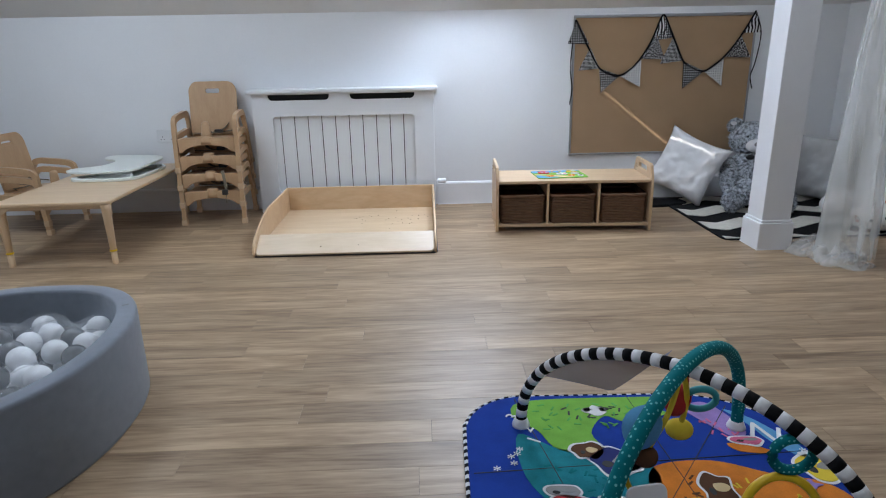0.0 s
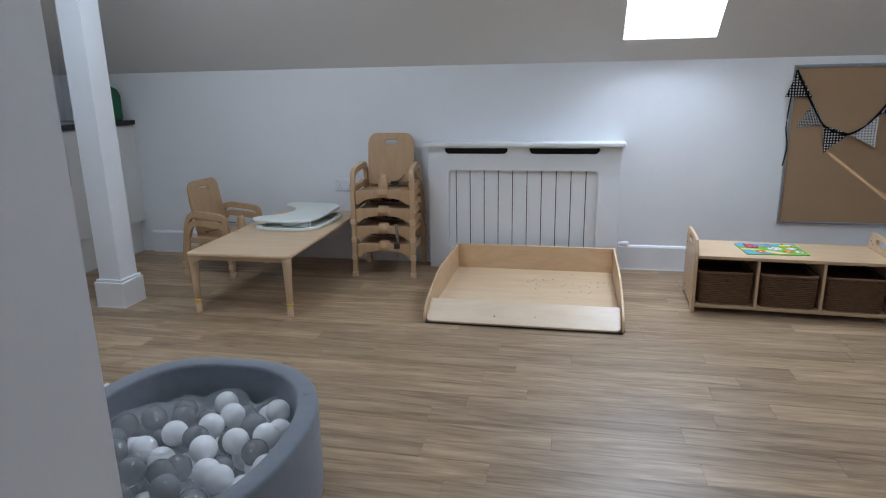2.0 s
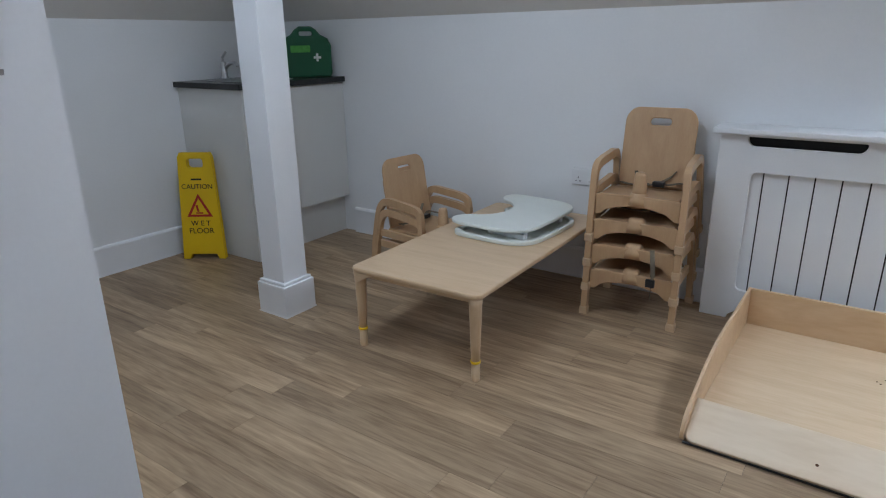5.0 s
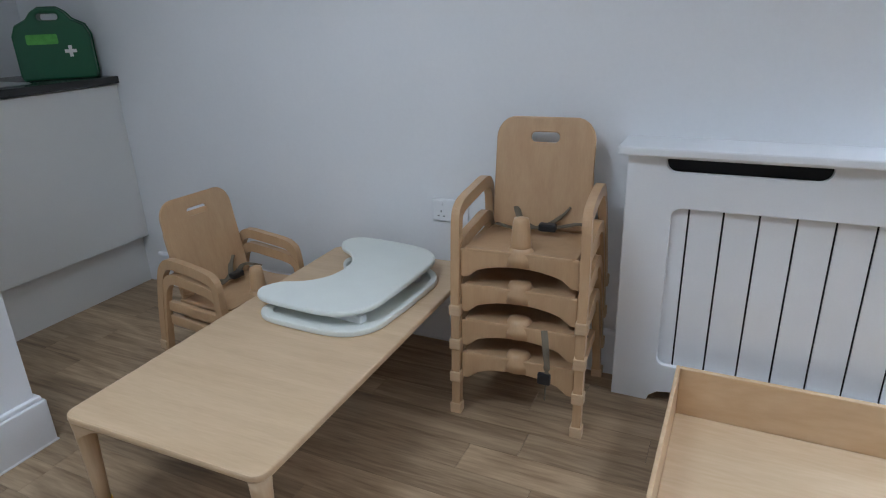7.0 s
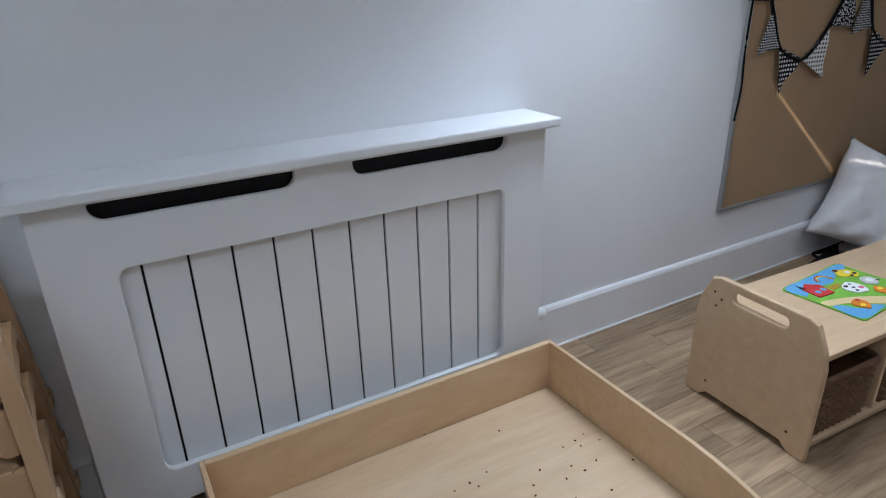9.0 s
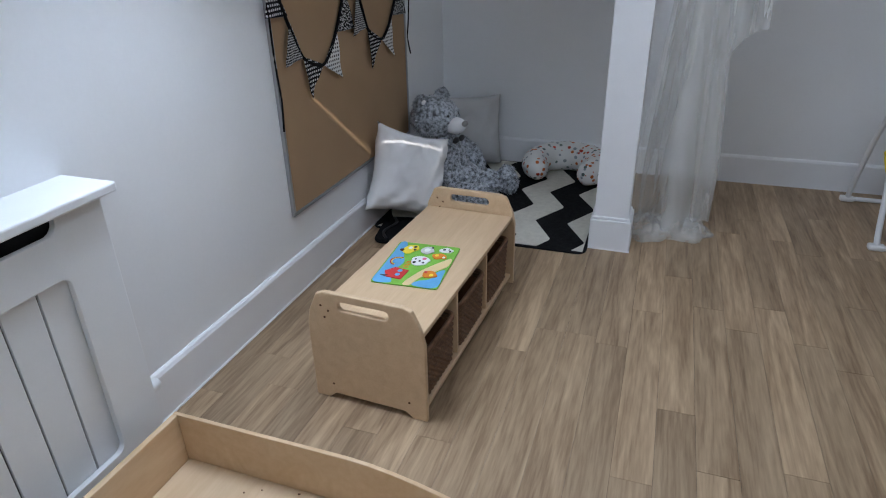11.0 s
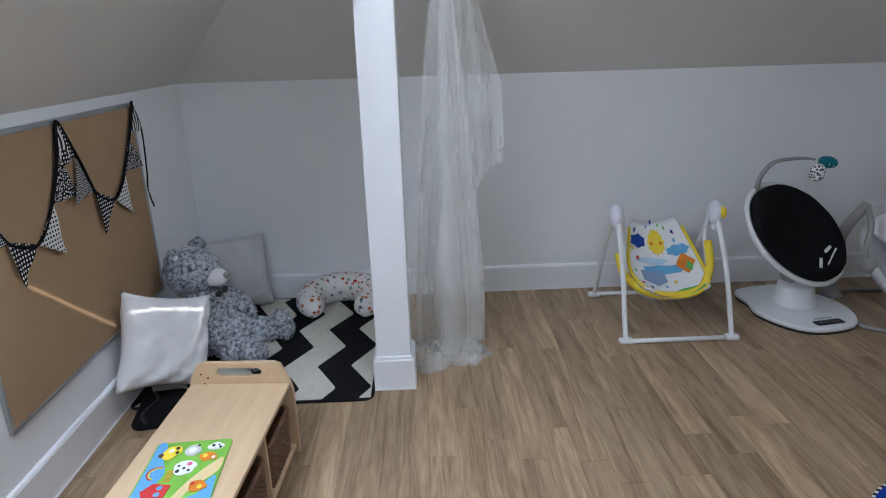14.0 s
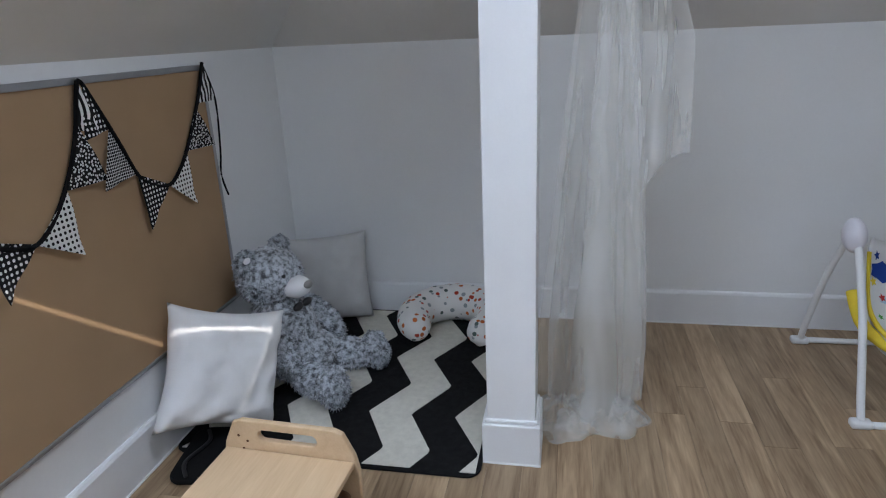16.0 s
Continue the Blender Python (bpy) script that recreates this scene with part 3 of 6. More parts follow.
def floor_bed():
    """Low birch play bed with a sloping front board."""
    t = thing("floor_bed", "low birch plywood floor bed with a sloping front board", "bed", pose(-0.864, 4.108, 0, 0, 0, -0.4))
    W, D = 1.02, 0.995
    part("base_board", box(0.012, W - 0.012, 0.12, D - 0.02, 0.014, 0.032, 0.002), BIRCH, t)
    part("back_panel", box(0.0125, W - 0.0125, D - 0.018, D, 0.004, 0.190, 0.003), BIRCH_X, t)
    side = [(0.014, 0.004), (D, 0.004), (D, 0.190), (0.46, 0.190)] + [(0.46 - 0.42 * q, 0.190 - 0.100 * (q ** 1.7)) for q in (0.15, 0.3, 0.45, 0.6, 0.75, 0.9, 1.0)] + [(0.016, 0.068), (0.002, 0.04), (0.002, 0.016)]
    for x in (0.0, W - 0.012):
        part("side_panel", plate(side, 0.012, (), 0.002, Matrix.Translation((x, 0, 0)) @ Matrix(((0, 0, 1, 0), (1, 0, 0, 0), (0, 1, 0, 0), (0, 0, 0, 1)))), BIRCH_X, t)
    front = rounded(0.0125, W - 0.0125, 0.0, 0.165, (0.03, 0.03, 0.004, 0.004))
    part("front_panel", plate(front, 0.014, (), 0.004, pose(0, 0.004, 0.006, 27)), BIRCH_PALE, t, "pale sloping front board")
    part("edge_strip", tube([(0.012, 0.004, 0.005), (W - 0.012, 0.004, 0.005), (W + 0.003, 0.03, 0.005), (W + 0.003, D - 0.02, 0.005)], 0.0045, 6), BLACK_P, t, "dark protective bottom edge")
    b = bmesh.new()
    rng = random.Random(3)
    for _ in range(34):
        box(0, 0.006 * rng.random() + 0.002, 0, 0.004, 0, 0.0015, m=pose(0.45 + rng.gauss(0.25, 0.14), 0.66 + rng.gauss(0, 0.12), 0.0325, 0, 0, rng.random() * 180), bm=b)
    tagged(part("crumbs", b, BROWN_C, t, "dark specks on the boards"), kind="stuff")
    for x, u, r in ((0.37, 0.055, 0.005), (0.58, 0.06, 0.003)):
        part("knot", lathe([(r, 0), (r * 0.9, 0.0008), (r * 0.4, 0.001)], 10, pose(0, 0.004, 0.006, 27) @ pose(x, u, 0.0138)), BROWN_C, t)


floor_bed()


def table():
    t = thing("low_table", "low toddler table with a maple top on tapered adjustable legs", "table", pose(-2.172, 4.043, 0, 0, 0, 1.0))
    W, D, H = 0.605, 1.225, 0.352
    part("tabletop", plate(rounded(0, W, 0, D, 0.035), 0.020, (), 0.006, pose(0, 0, H - 0.020)), MAPLE, t, smooth=False)
    for i, (x, y) in enumerate(((0.03, 0.03), (W - 0.03, 0.03), (W - 0.03, D - 0.03), (0.03, D - 0.03))):
        sx, sy = (1 if x < W / 2 else -1), (1 if y < D / 2 else -1)
        leg = part("leg", tube([(x, y, 0.075), (x, y, 0.15), (x, y, 0.225), (x, y, 0.30), (x, y, 0.331)], lambda s: 0.0165 + 0.0105 * s, 14), MAPLE_Z, t, smooth=True)
        part("foot", tube([(x, y, 0), (x, y, 0.006), (x, y, 0.076)], 0.0165, 14), MAPLE_Z, leg, "pale adjustable foot", True)
        part("ring", tube([(x, y, 0.073), (x, y, 0.082)], 0.0195, 14), YELLOW, leg, "yellow height ring", True)
        part("bracket", plate([(0, 0), (0.10, 0), (0.06, -0.012), (0.02, -0.035), (0, -0.05)], 0.018, (), 0.002, Matrix.Translation((x, y - 0.009 if sx > 0 else y + 0.009, H - 0.0205)) @ pose(0, 0, 0, 90 if sx > 0 else 90, 0, 0 if sx > 0 else 180)), MAPLE, leg)
    part("apron", box(0.045, W - 0.045, 0.03, 0.046, H - 0.045, H - 0.0205, 0.002), MAPLE, t)
    part("apron", box(0.045, W - 0.045, D - 0.046, D - 0.03, H - 0.045, H - 0.0205, 0.002), MAPLE, t)


table()


def tray(m, label, lip, upside):
    """A feeding tray with a waist cut-out on its +y side."""
    t = thing("feeding_tray", label, "tray", m, "feeding trays on the table")
    out = curve([(-0.272, -0.12, 0), (-0.20, -0.205, 0), (-0.07, -0.218, 0), (0.07, -0.218, 0), (0.20, -0.205, 0), (0.272, -0.12, 0), (0.285, 0.06, 0), (0.275, 0.165, 0), (0.225, 0.205, 0), (0.165, 0.175, 0), (0.125, 0.105, 0), (0.07, 0.058, 0), (0.0, 0.044, 0), (-0.07, 0.058, 0), (-0.125, 0.105, 0), (-0.165, 0.175, 0), (-0.225, 0.205, 0), (-0.275, 0.165, 0), (-0.285, 0.06, 0)], 5, True)
    pts = [(q.x, q.y) for q in out]
    if upside:
        inner = [(x * 0.90, y * 0.88 - 0.006) for x, y in pts]
        part("tray_rim", plate(pts, lip, [inner], 0.005), CREAM_P, t, "raised hollow rim")
        part("tray_top", plate([(x * 0.95, y * 0.94 - 0.003) for x, y in pts], 0.006, (), 0.001, pose(0, 0, 0.0005)), CREAM_P, t)
        for x in (-0.17, 0.17):
            part("slide_rail", box(x - 0.016, x + 0.016, -0.15, 0.05, 0.007, lip + 0.012, 0.005), WHITE_P, t)
    else:
        part("tray_top", plate(pts, lip, (), 0.007), CREAM_P, t)
        for x in (-0.19, 0.19):
            part("clip", box(x - 0.020, x + 0.020, -0.12, 0.05, -0.016, -0.0005, 0.006), WHITE_P, t)
            part("clip_button", lathe([(0.016, 0), (0.016, 0.010), (0.010, 0.013)], 14, pose(x, -0.165, -0.0135)), WHITE_P, t)


tray(pose(-1.862, 4.885, 0.3525, 0, 0, 87) @ Matrix.Diagonal((0.98, 0.98, 1, 1)), "cream plastic feeding tray lying upside down on the table", 0.020, True)
tray(pose(-1.895, 4.925, 0.402, 0, -1.5, 86), "white plastic feeding tray stacked on another tray", 0.018, False)


def chair_mesh():
    """Stackable bentwood toddler chair facing -y, front feet at y 0."""
    t = thing("toddler_chair", "stackable beech toddler chair with arms and safety strap", "chair", group="toddler chairs")
    W = 0.172
    seat = [(-0.150, 0.02), (-0.14, 0.008), (0.14, 0.008), (0.150, 0.02), (0.145, 0.27), (-0.145, 0.27)]
    part("seat", plate(seat, 0.012, (), 0.003, pose(0, 0, 0.160, -3)), BEECH, t)
    apron = [(-0.158, 0), (-0.158, -0.070)] + [(-0.14 + 0.28 * i / 10, -0.070 + 0.036 * math.sin(math.pi * i / 10) ** 0.5) for i in range(11)] + [(0.158, -0.070), (0.158, 0)]
    part("front_apron", plate(apron, 0.014, (), 0.004, pose(0, 0.022, 0.168, 90)), BEECH, t)
    back = rounded(-0.140, 0.140, 0.0, 0.275, (0.02, 0.02, 0.055, 0.055), 8)
    part("backrest", plate(back, 0.011, [rounded(-0.040, 0.040, 0.214, 0.238, 0.0115)], 0.003, pose(0, 0.262, 0.165, 78)), BEECH, t)
    for s in (-1, 1):
        p = curve([(s * W, 0.0, 0.0), (s * W, 0.012, 0.12), (s * (W - 0.002), 0.020, 0.232), (s * (W - 0.004), 0.036, 0.258), (s * (W - 0.006), 0.075, 0.268), (s * (W - 0.008), 0.15, 0.274), (s * (W - 0.008), 0.245, 0.278), (s * (W - 0.008), 0.285, 0.262), (s * (W - 0.006), 0.31, 0.22), (s * (W + 0.0), 0.335, 0.10), (s * (W + 0.004), 0.345, 0.0)], 4)
        part("arm_frame", tube(p, 0.0205, 4, flat=0.80, up=(1, 0, 0)), BEECH, t)
        for y in (0.0, 0.345):
            part("foot_cap", box(s * (W + (0.004 if y else 0)) - 0.0165, s * (W + (0.004 if y else 0)) + 0.0165, y - 0.0165, y + 0.0165, 0.0, 0.028, 0.003), MAPLE, t, "pale rubber foot cap")
        part("side_rail", box(s * 0.150, s * 0.168, 0.02, 0.31, 0.125, 0.155, 0.003), BEECH, t)
    part("pommel", lathe([(0.043, -0.028), (0.040, -0.008), (0.032, 0.006), (0.029, 0.012), (0.020, 0.016)], 20, pose(0, 0.038, 0.168)), BEECH, t, smooth=True)
    part("strap", tube(curve([(-0.07, 0.262, 0.215), (-0.05, 0.235, 0.19), (0.0, 0.20, 0.181), (0.06, 0.215, 0.183), (0.12, 0.25, 0.186), (0.155, 0.20, 0.176)], 5), 0.011, 6, flat=0.22), STRAP, t, "khaki webbing strap")
    part("strap", tube(curve([(0.085, 0.262, 0.225), (0.06, 0.25, 0.20), (0.02, 0.21, 0.184), (-0.05, 0.19, 0.178), (-0.12, 0.22, 0.178)], 5), 0.010, 6, flat=0.22), STRAP, t, "khaki webbing strap")
    part("buckle", box(0.012, 0.060, 0.178, 0.206, 0.178, 0.196, 0.004), BLACK_P, t, "black plastic buckle")
    for o in t.children:
        o.data.transform(Matrix.Diagonal((1.13, 1.05, 1.29, 1)))
    return t


chair = chair_mesh()
STEP = 0.116
base = pose(-1.305, 4.885, 0, 0, 0, 3)
chair.matrix_basis = base


def pommel_top(ob):
    """The upright cone between the legs, in full view where no chair is stacked above."""
    part("pommel_cone", lathe([(0.029, 0.008), (0.027, 0.02), (0.022, 0.068), (0.019, 0.078), (0.010, 0.081)], 20, Matrix.Diagonal((1.13, 1.05, 1.29, 1)) @ pose(0, 0.038, 0.168)), BEECH, ob, smooth=True)


for i in range(1, 4):
    stacked = copy_thing(chair, base @ pose(0, 0.004 * i, STEP * i))
pommel_top(stacked)
for i in range(2):
    stacked = copy_thing(chair, pose(-2.272, 4.91, STEP * i * 0.50, 0, 0, 84) @ pose(0, 0.004 * i, 0))
pommel_top(stacked)
# hanging strap end on the stack
s = thing("loose_strap", "khaki webbing strap end hanging from the stacked chairs", "strap", pose(-1.21, 4.84, 0.06))
part("webbing", tube(curve([(0.0, 0.02, 0.30), (0.015, -0.012, 0.26), (0.022, -0.020, 0.20), (0.018, -0.022, 0.10)], 6), 0.011, 6, flat=0.2), STRAP, s)
part("buckle", box(-0.004, 0.034, -0.03, -0.014, 0.15, 0.185, 0.004), BLACK_P, s)

sock = thing("double_socket", "white plastic double wall socket", "socket", pose(-1.70, NORTH, 0.54), group="wall sockets")
part("plate", box(-0.073, 0.073, -0.010, 0, -0.043, 0.043, 0.004), WHITE_P, sock)
for x in (-0.036, 0.036):
    for dx, dz, w, h in ((0, -0.004, 0.004, 0.008), (-0.011, -0.022, 0.007, 0.004), (0.011, -0.022, 0.007, 0.004)):
        part("pin_hole", box(x + dx - w / 2, x + dx + w / 2, -0.0108, -0.0095, dz - h / 2, dz + h / 2), BLACK_P, sock)
    part("switch", box(x - 0.008, x + 0.008, -0.0135, -0.0095, 0.018, 0.034, 0.002), WHITE_P, sock)
copy_thing(sock, pose(EAST, 1.80, 0.45, 0, 0, -90))


BENCH = pose(0.530, 4.490, 0, 0, 0, -3.0)


def bench():
    t = thing("storage_bench", "maple storage bench with three basket bays and handles", "bench", BENCH)
    L, D, H = 0.950, 0.400, 0.404
    prof = [(0.0, 0.0), (0.05, 0.0), (0.075, 0.022), (D - 0.075, 0.022), (D - 0.05, 0.0), (D, 0.0), (D + 0.0, 0.28), (D - 0.01, 0.33), (D - 0.04, H - 0.01), (D - 0.065, H), (0.065, H), (0.04, H - 0.01), (0.01, 0.33), (0.0, 0.28)]
    for x in (0.0, L - 0.018):
        e = part("end_panel", plate(prof, 0.018, [rounded(0.115, D - 0.115, H - 0.058, H - 0.026, 0.0155)], 0.004, Matrix.Translation((x, 0, 0)) @ Matrix(((0, 0, 1, 0), (1, 0, 0, 0), (0, 1, 0, 0), (0, 0, 0, 1)))), MAPLE, t)
        for y, z in ((0.32, 0.34), (0.345, 0.355), (0.335, 0.315), (0.33, 0.06), (0.06, 0.06)):
            part("screw_cap", lathe([(0.004, -0.001), (0.004, 0.0), (0.003, 0.0012)], 8, Matrix.Translation((x - 0.0005, y, z)) @ pose(0, 0, 0, 0, -90)), BROWN_C, e)
    part("seat_board", box(0.0185, L - 0.0185, 0.012, D - 0.012, 0.297, 0.315, 0.003), MAPLE, t)
    part("shelf", box(0.0185, L - 0.0185, 0.012, D - 0.012, 0.028, 0.046, 0.003), MAPLE, t)
    for x in (0.312, 0.622):
        part("divider", box(x, x + 0.014, 0.02, D - 0.03, 0.0465, 0.2965, 0.002), MAPLE_Z, t)
    part("back_board", box(0.0185, L - 0.0185, D - 0.02, D - 0.013, 0.0465, 0.2965), MAPLE, t)
    return t


bench()


def basket(x0, x1, y0, y1, z0, h):
    """A woven wicker basket: rows of woven strands over upright stakes."""
    t = thing("wicker_basket", "dark brown woven wicker basket in the bench bay", "basket", BENCH @ pose((x0 + x1) / 2, (y0 + y1) / 2, z0), "bench baskets")
    w, d = (x1 - x0) / 2, (y1 - y0) / 2
    b = bmesh.new()
    n, rows = 92, 17
    for r in range(rows):
        z = 0.006 + r * (h - 0.018) / (rows - 1)
        grow = 1 - 0.035 * (1 - z / h)
        out = rounded(-w * grow, w * grow, -d * grow, d * grow, 0.03, 5)
        loop = [Vector((*p, z)) for p in out]
        total = sum((loop[i] - loop[i - 1]).length for i in range(len(loop)))
        pts, k, walked = [], 0, 0.0
        for i in range(n):
            want = total * i / n
            while walked + (loop[(k + 1) % len(loop)] - loop[k]).length < want:
                walked += (loop[(k + 1) % len(loop)] - loop[k]).length
                k += 1
            a, c = loop[k], loop[(k + 1) % len(loop)]
            p = a.lerp(c, (want - walked) / max(1e-6, (c - a).length))
            k2 = 1 + (0.016 if (i + r) % 2 else -0.012)
            pts.append(Vector((p.x * k2, p.y * k2, z)))
        tube(pts, 0.0048, 5, closed=True, flat=1.15, bm=b)
    part("weave", b, WICKER, t, smooth=True)
    rim = [Vector((*p, h - 0.006)) for p in rounded(-w, w, -d, d, 0.03, 5)]
    part("rim", tube(rim, 0.009, 6, closed=True), WICKER, t, "thick plaited rim", True)
    part("lining", box(-w + 0.012, w - 0.012, -d + 0.012, d - 0.012, 0.0, h - 0.03), BROWN_C, t)
    return t


for x0, x1 in ((0.026, 0.305), (0.333, 0.615), (0.643, 0.925)):
    basket(x0 + 0.006, x1 - 0.008, 0.022, 0.345, 0.0465, 0.180)

bk = thing("puzzle_board", "colourful farm animal puzzle board on the bench", "puzzle", pose(0.949, 4.674, 0.3155, 0, 0, 3.2))
part("board", plate(rounded(-0.157, 0.157, -0.118, 0.118, 0.012), 0.005, (), 0.001), LIME_C, bk)


def patch(name, pts, material, parent, z, t=0.0012, label=""):
    return part(name, plate([(p.x, p.y) for p in curve([(x, y, 0) for x, y in pts], 5, True)], t, (), 0, pose(0, 0, z)), material, parent, label)


def oval(cx, cy, rx, ry, n=7, seed=1, wob=0.15):
    g = random.Random(seed)
    return [(cx + rx * (1 + wob * (g.random() - 0.5)) * math.cos(2 * math.pi * i / n), cy + ry * (1 + wob * (g.random() - 0.5)) * math.sin(2 * math.pi * i / n)) for i in range(n)]


patch("sky_patch", [(-0.150, 0.111), (-0.06, 0.113), (0.05, 0.112), (0.150, 0.111), (0.146, 0.085), (0.06, 0.070), (0.0, 0.050), (-0.06, 0.062), (-0.12, 0.054), (-0.150, 0.050)], SKYBLUE, bk, 0.0045)
patch("pond_patch", [(-0.150, -0.030), (-0.150, -0.110), (-0.06, -0.112), (-0.025, -0.108), (-0.05, -0.085), (-0.10, -0.075), (-0.12, -0.04)], SKYBLUE, bk, 0.0045)
patch("path_patch", [(-0.150, -0.022), (-0.150, 0.004), (-0.09, -0.012), (-0.03, -0.040), (0.03, -0.080), (0.06, -0.110), (0.0, -0.110), (-0.05, -0.075), (-0.10, -0.040)], SAND_C, bk, 0.005)


def piece(name, pts, material, marks=()):
    """A raised puzzle piece with printed marks."""
    q = patch(name, pts, material, bk, 0.0055, 0.003)
    for k, (x, y, r, mt) in enumerate(marks):
        patch("print", oval(x, y, r, r * 0.8, 7, k + 3), mt, q, 0.0086, 0.0005)
    return q


barn = part("barn_piece", plate([(-0.125, 0.020), (-0.060, 0.012), (-0.048, 0.065), (-0.082, 0.092), (-0.118, 0.076)], 0.003, (), 0, pose(0, 0, 0.0055)), RED_C, bk)
part("print", plate([(-0.120, 0.078), (-0.106, 0.070), (-0.112, 0.100)], 0.0006, (), 0, pose(0, 0, 0.0086)), INK, barn)
for x in (-0.098, -0.070):
    patch("print", oval(x, 0.040, 0.009, 0.009, 7, 2), SKYBLUE, barn, 0.0086, 0.0005)
piece("donkey_piece", oval(0.100, 0.058, 0.034, 0.026, 9, 4, 0.5), YELLOW_C, ((0.118, 0.044, 0.008, INK), (0.096, 0.040, 0.007, INK), (0.085, 0.086, 0.010, BROWN_C), (0.107, 0.060, 0.010, WHITE_C)))
piece("sheep_piece", oval(0.102, -0.006, 0.030, 0.024, 11, 7, 0.3), GREY_C, ((0.125, -0.020, 0.006, INK), (0.104, -0.006, 0.014, WHITE_C)))
piece("dog_piece", oval(0.117, -0.075, 0.018, 0.024, 9, 6, 0.6), WHITE_C, ((0.120, -0.066, 0.007, INK), (0.110, -0.090, 0.006, INK), (0.122, -0.084, 0.004, INK)))
piece("fox_piece", oval(0.066, -0.064, 0.022, 0.030, 9, 9, 0.6), ORANGE_C, ((0.070, -0.052, 0.009, YELLOW_C), (0.060, -0.080, 0.007, WHITE_C)))
piece("cow_piece", oval(0.018, -0.006, 0.032, 0.032, 11, 5, 0.35), WHITE_C, ((0.034, -0.016, 0.010, PINK), (0.002, 0.012, 0.008, INK), (0.004, -0.020, 0.006, INK), (0.026, 0.014, 0.005, INK), (0.014, -0.004, 0.006, INK)))
piece("duck_piece", oval(-0.068, -0.066, 0.026, 0.028, 9, 8, 0.6), ORANGE_C, ((-0.060, -0.050, 0.008, RED_C), (-0.076, -0.074, 0.009, YELLOW_C)))
for k, (r, mt) in enumerate(((0.030, RED_C), (0.025, YELLOW_C), (0.020, SKYBLUE))):
    part("rainbow", tube([(0.0 + r * math.cos(a), 0.070 + r * math.sin(a), 0.0062) for a in (math.pi * i / 10 - 0.3 for i in range(11))], 0.0022, 5), mt, bk)
for k in range(5):
    part("fence_bar", box(-0.040 + 0.011 * k, -0.036 + 0.011 * k, 0.022, 0.042, 0.0055, 0.0066), ORANGE_C, bk)

# ---- pin board and bunting ----
CX0, CX1, CZ0, CZ1 = 1.151, 2.425, 0.338, 1.294
pin = thing("pin_board", "large tan felt pin board in a grey aluminium frame", "pin board", pose(0, NORTH, 0))
part("felt", box(CX0 + 0.012, CX1 - 0.012, -0.012, -0.002, CZ0 + 0.012, CZ1 - 0.012), CORK, pin)
for x0, x1, z0, z1 in ((CX0, CX1, CZ1 - 0.020, CZ1), (CX0, CX1, CZ0, CZ0 + 0.014), (CX0, CX0 + 0.014, CZ0 + 0.0145, CZ1 - 0.0205), (CX1 - 0.014, CX1, CZ0 + 0.0145, CZ1 - 0.0205)):
    part("frame", box(x0, x1, -0.018, -0.001, z0, z1, 0.003), ALU, pin, "grey aluminium edge")

bunt = thing("bunting", "black and white patterned fabric bunting pinned along the board", "bunting", pose(CX0, NORTH - 0.021, CZ1))


def bp(px, py):
    return ((px - 1010) * 0.00376, (25 - py) * 0.00384)


cord = [bp(*p) for p in ((1013, 33), (1024, 55), (1040, 84), (1060, 116), (1080, 127), (1100, 130), (1122, 117), (1140, 96), (1156, 66), (1168, 34), (1175, 28), (1184, 44), (1200, 76), (1217, 107), (1236, 120), (1258, 125), (1278, 113), (1294, 100), (1312, 78), (1330, 48), (1343, 23))]
part("cord", tube(curve([(x, -0.006 - 0.004 * math.sin(i * 1.7), z) for i, (x, z) in enumerate(cord)], 4), 0.0065, 6), BLACK_C, bunt, "black binding tape")
part("tie_end", tube(curve([(*bp(1012, 34)[:1], -0.006, bp(1012, 34)[1]), (bp(1008, 80)[0], -0.004, bp(1008, 80)[1]), (bp(1006, 120)[0], -0.01, bp(1006, 120)[1]), (bp(1011, 150)[0], -0.004, bp(1011, 150)[1]), (bp(1007, 180)[0], -0.006, bp(1007, 180)[1])], 5), 0.004, 5), BLACK_C, bunt)
part("tie_end", tube(curve([(bp(1343, 24)[0], -0.006, bp(1343, 24)[1]), (bp(1357, 60)[0], -0.008, bp(1357, 60)[1]), (bp(1353, 110)[0], -0.006, bp(1353, 110)[1]), (bp(1347, 135)[0], -0.006, bp(1347, 135)[1]), (bp(1352, 158)[0], -0.012, bp(1352, 158)[1])], 5), 0.004, 5), BLACK_C, bunt)


def flag(a, c, tip, material, seed):
    """A cloth triangle hung from the cord, gently curled, with thickness."""
    a, c, tip = [Vector((*bp(*p),)) for p in (a, c, tip)]
    b = bmesh.new()
    n, g = 8, {}
    for s in (0, 1):
        for i in range(n + 1):
            for j in range(n + 1 - i):
                u, v = i / n, j / n
                p = a.lerp(c, v / max(1e-6, 1 - u) if u < 1 else 0) * (1 - u) + tip * u
                w = -0.004 - 0.016 * u * (0.5 + 0.5 * noise.noise(Vector((u * 3, v * 3, seed * 2.3)))) - 0.006 * math.sin(v * 6 + seed) * u - 0.002 * s
                g[s, i, j] = b.verts.new((p.x, w, p.y))
        for i in range(n):
            for j in range(n - i):
                b.faces.new((g[s, i, j], g[s, i + 1, j], g[s, i, j + 1]))
                if j < n - i - 1:
                    b.faces.new((g[s, i + 1, j], g[s, i + 1, j + 1], g[s, i, j + 1]))
    part("flag", b, material, bunt, smooth=True)


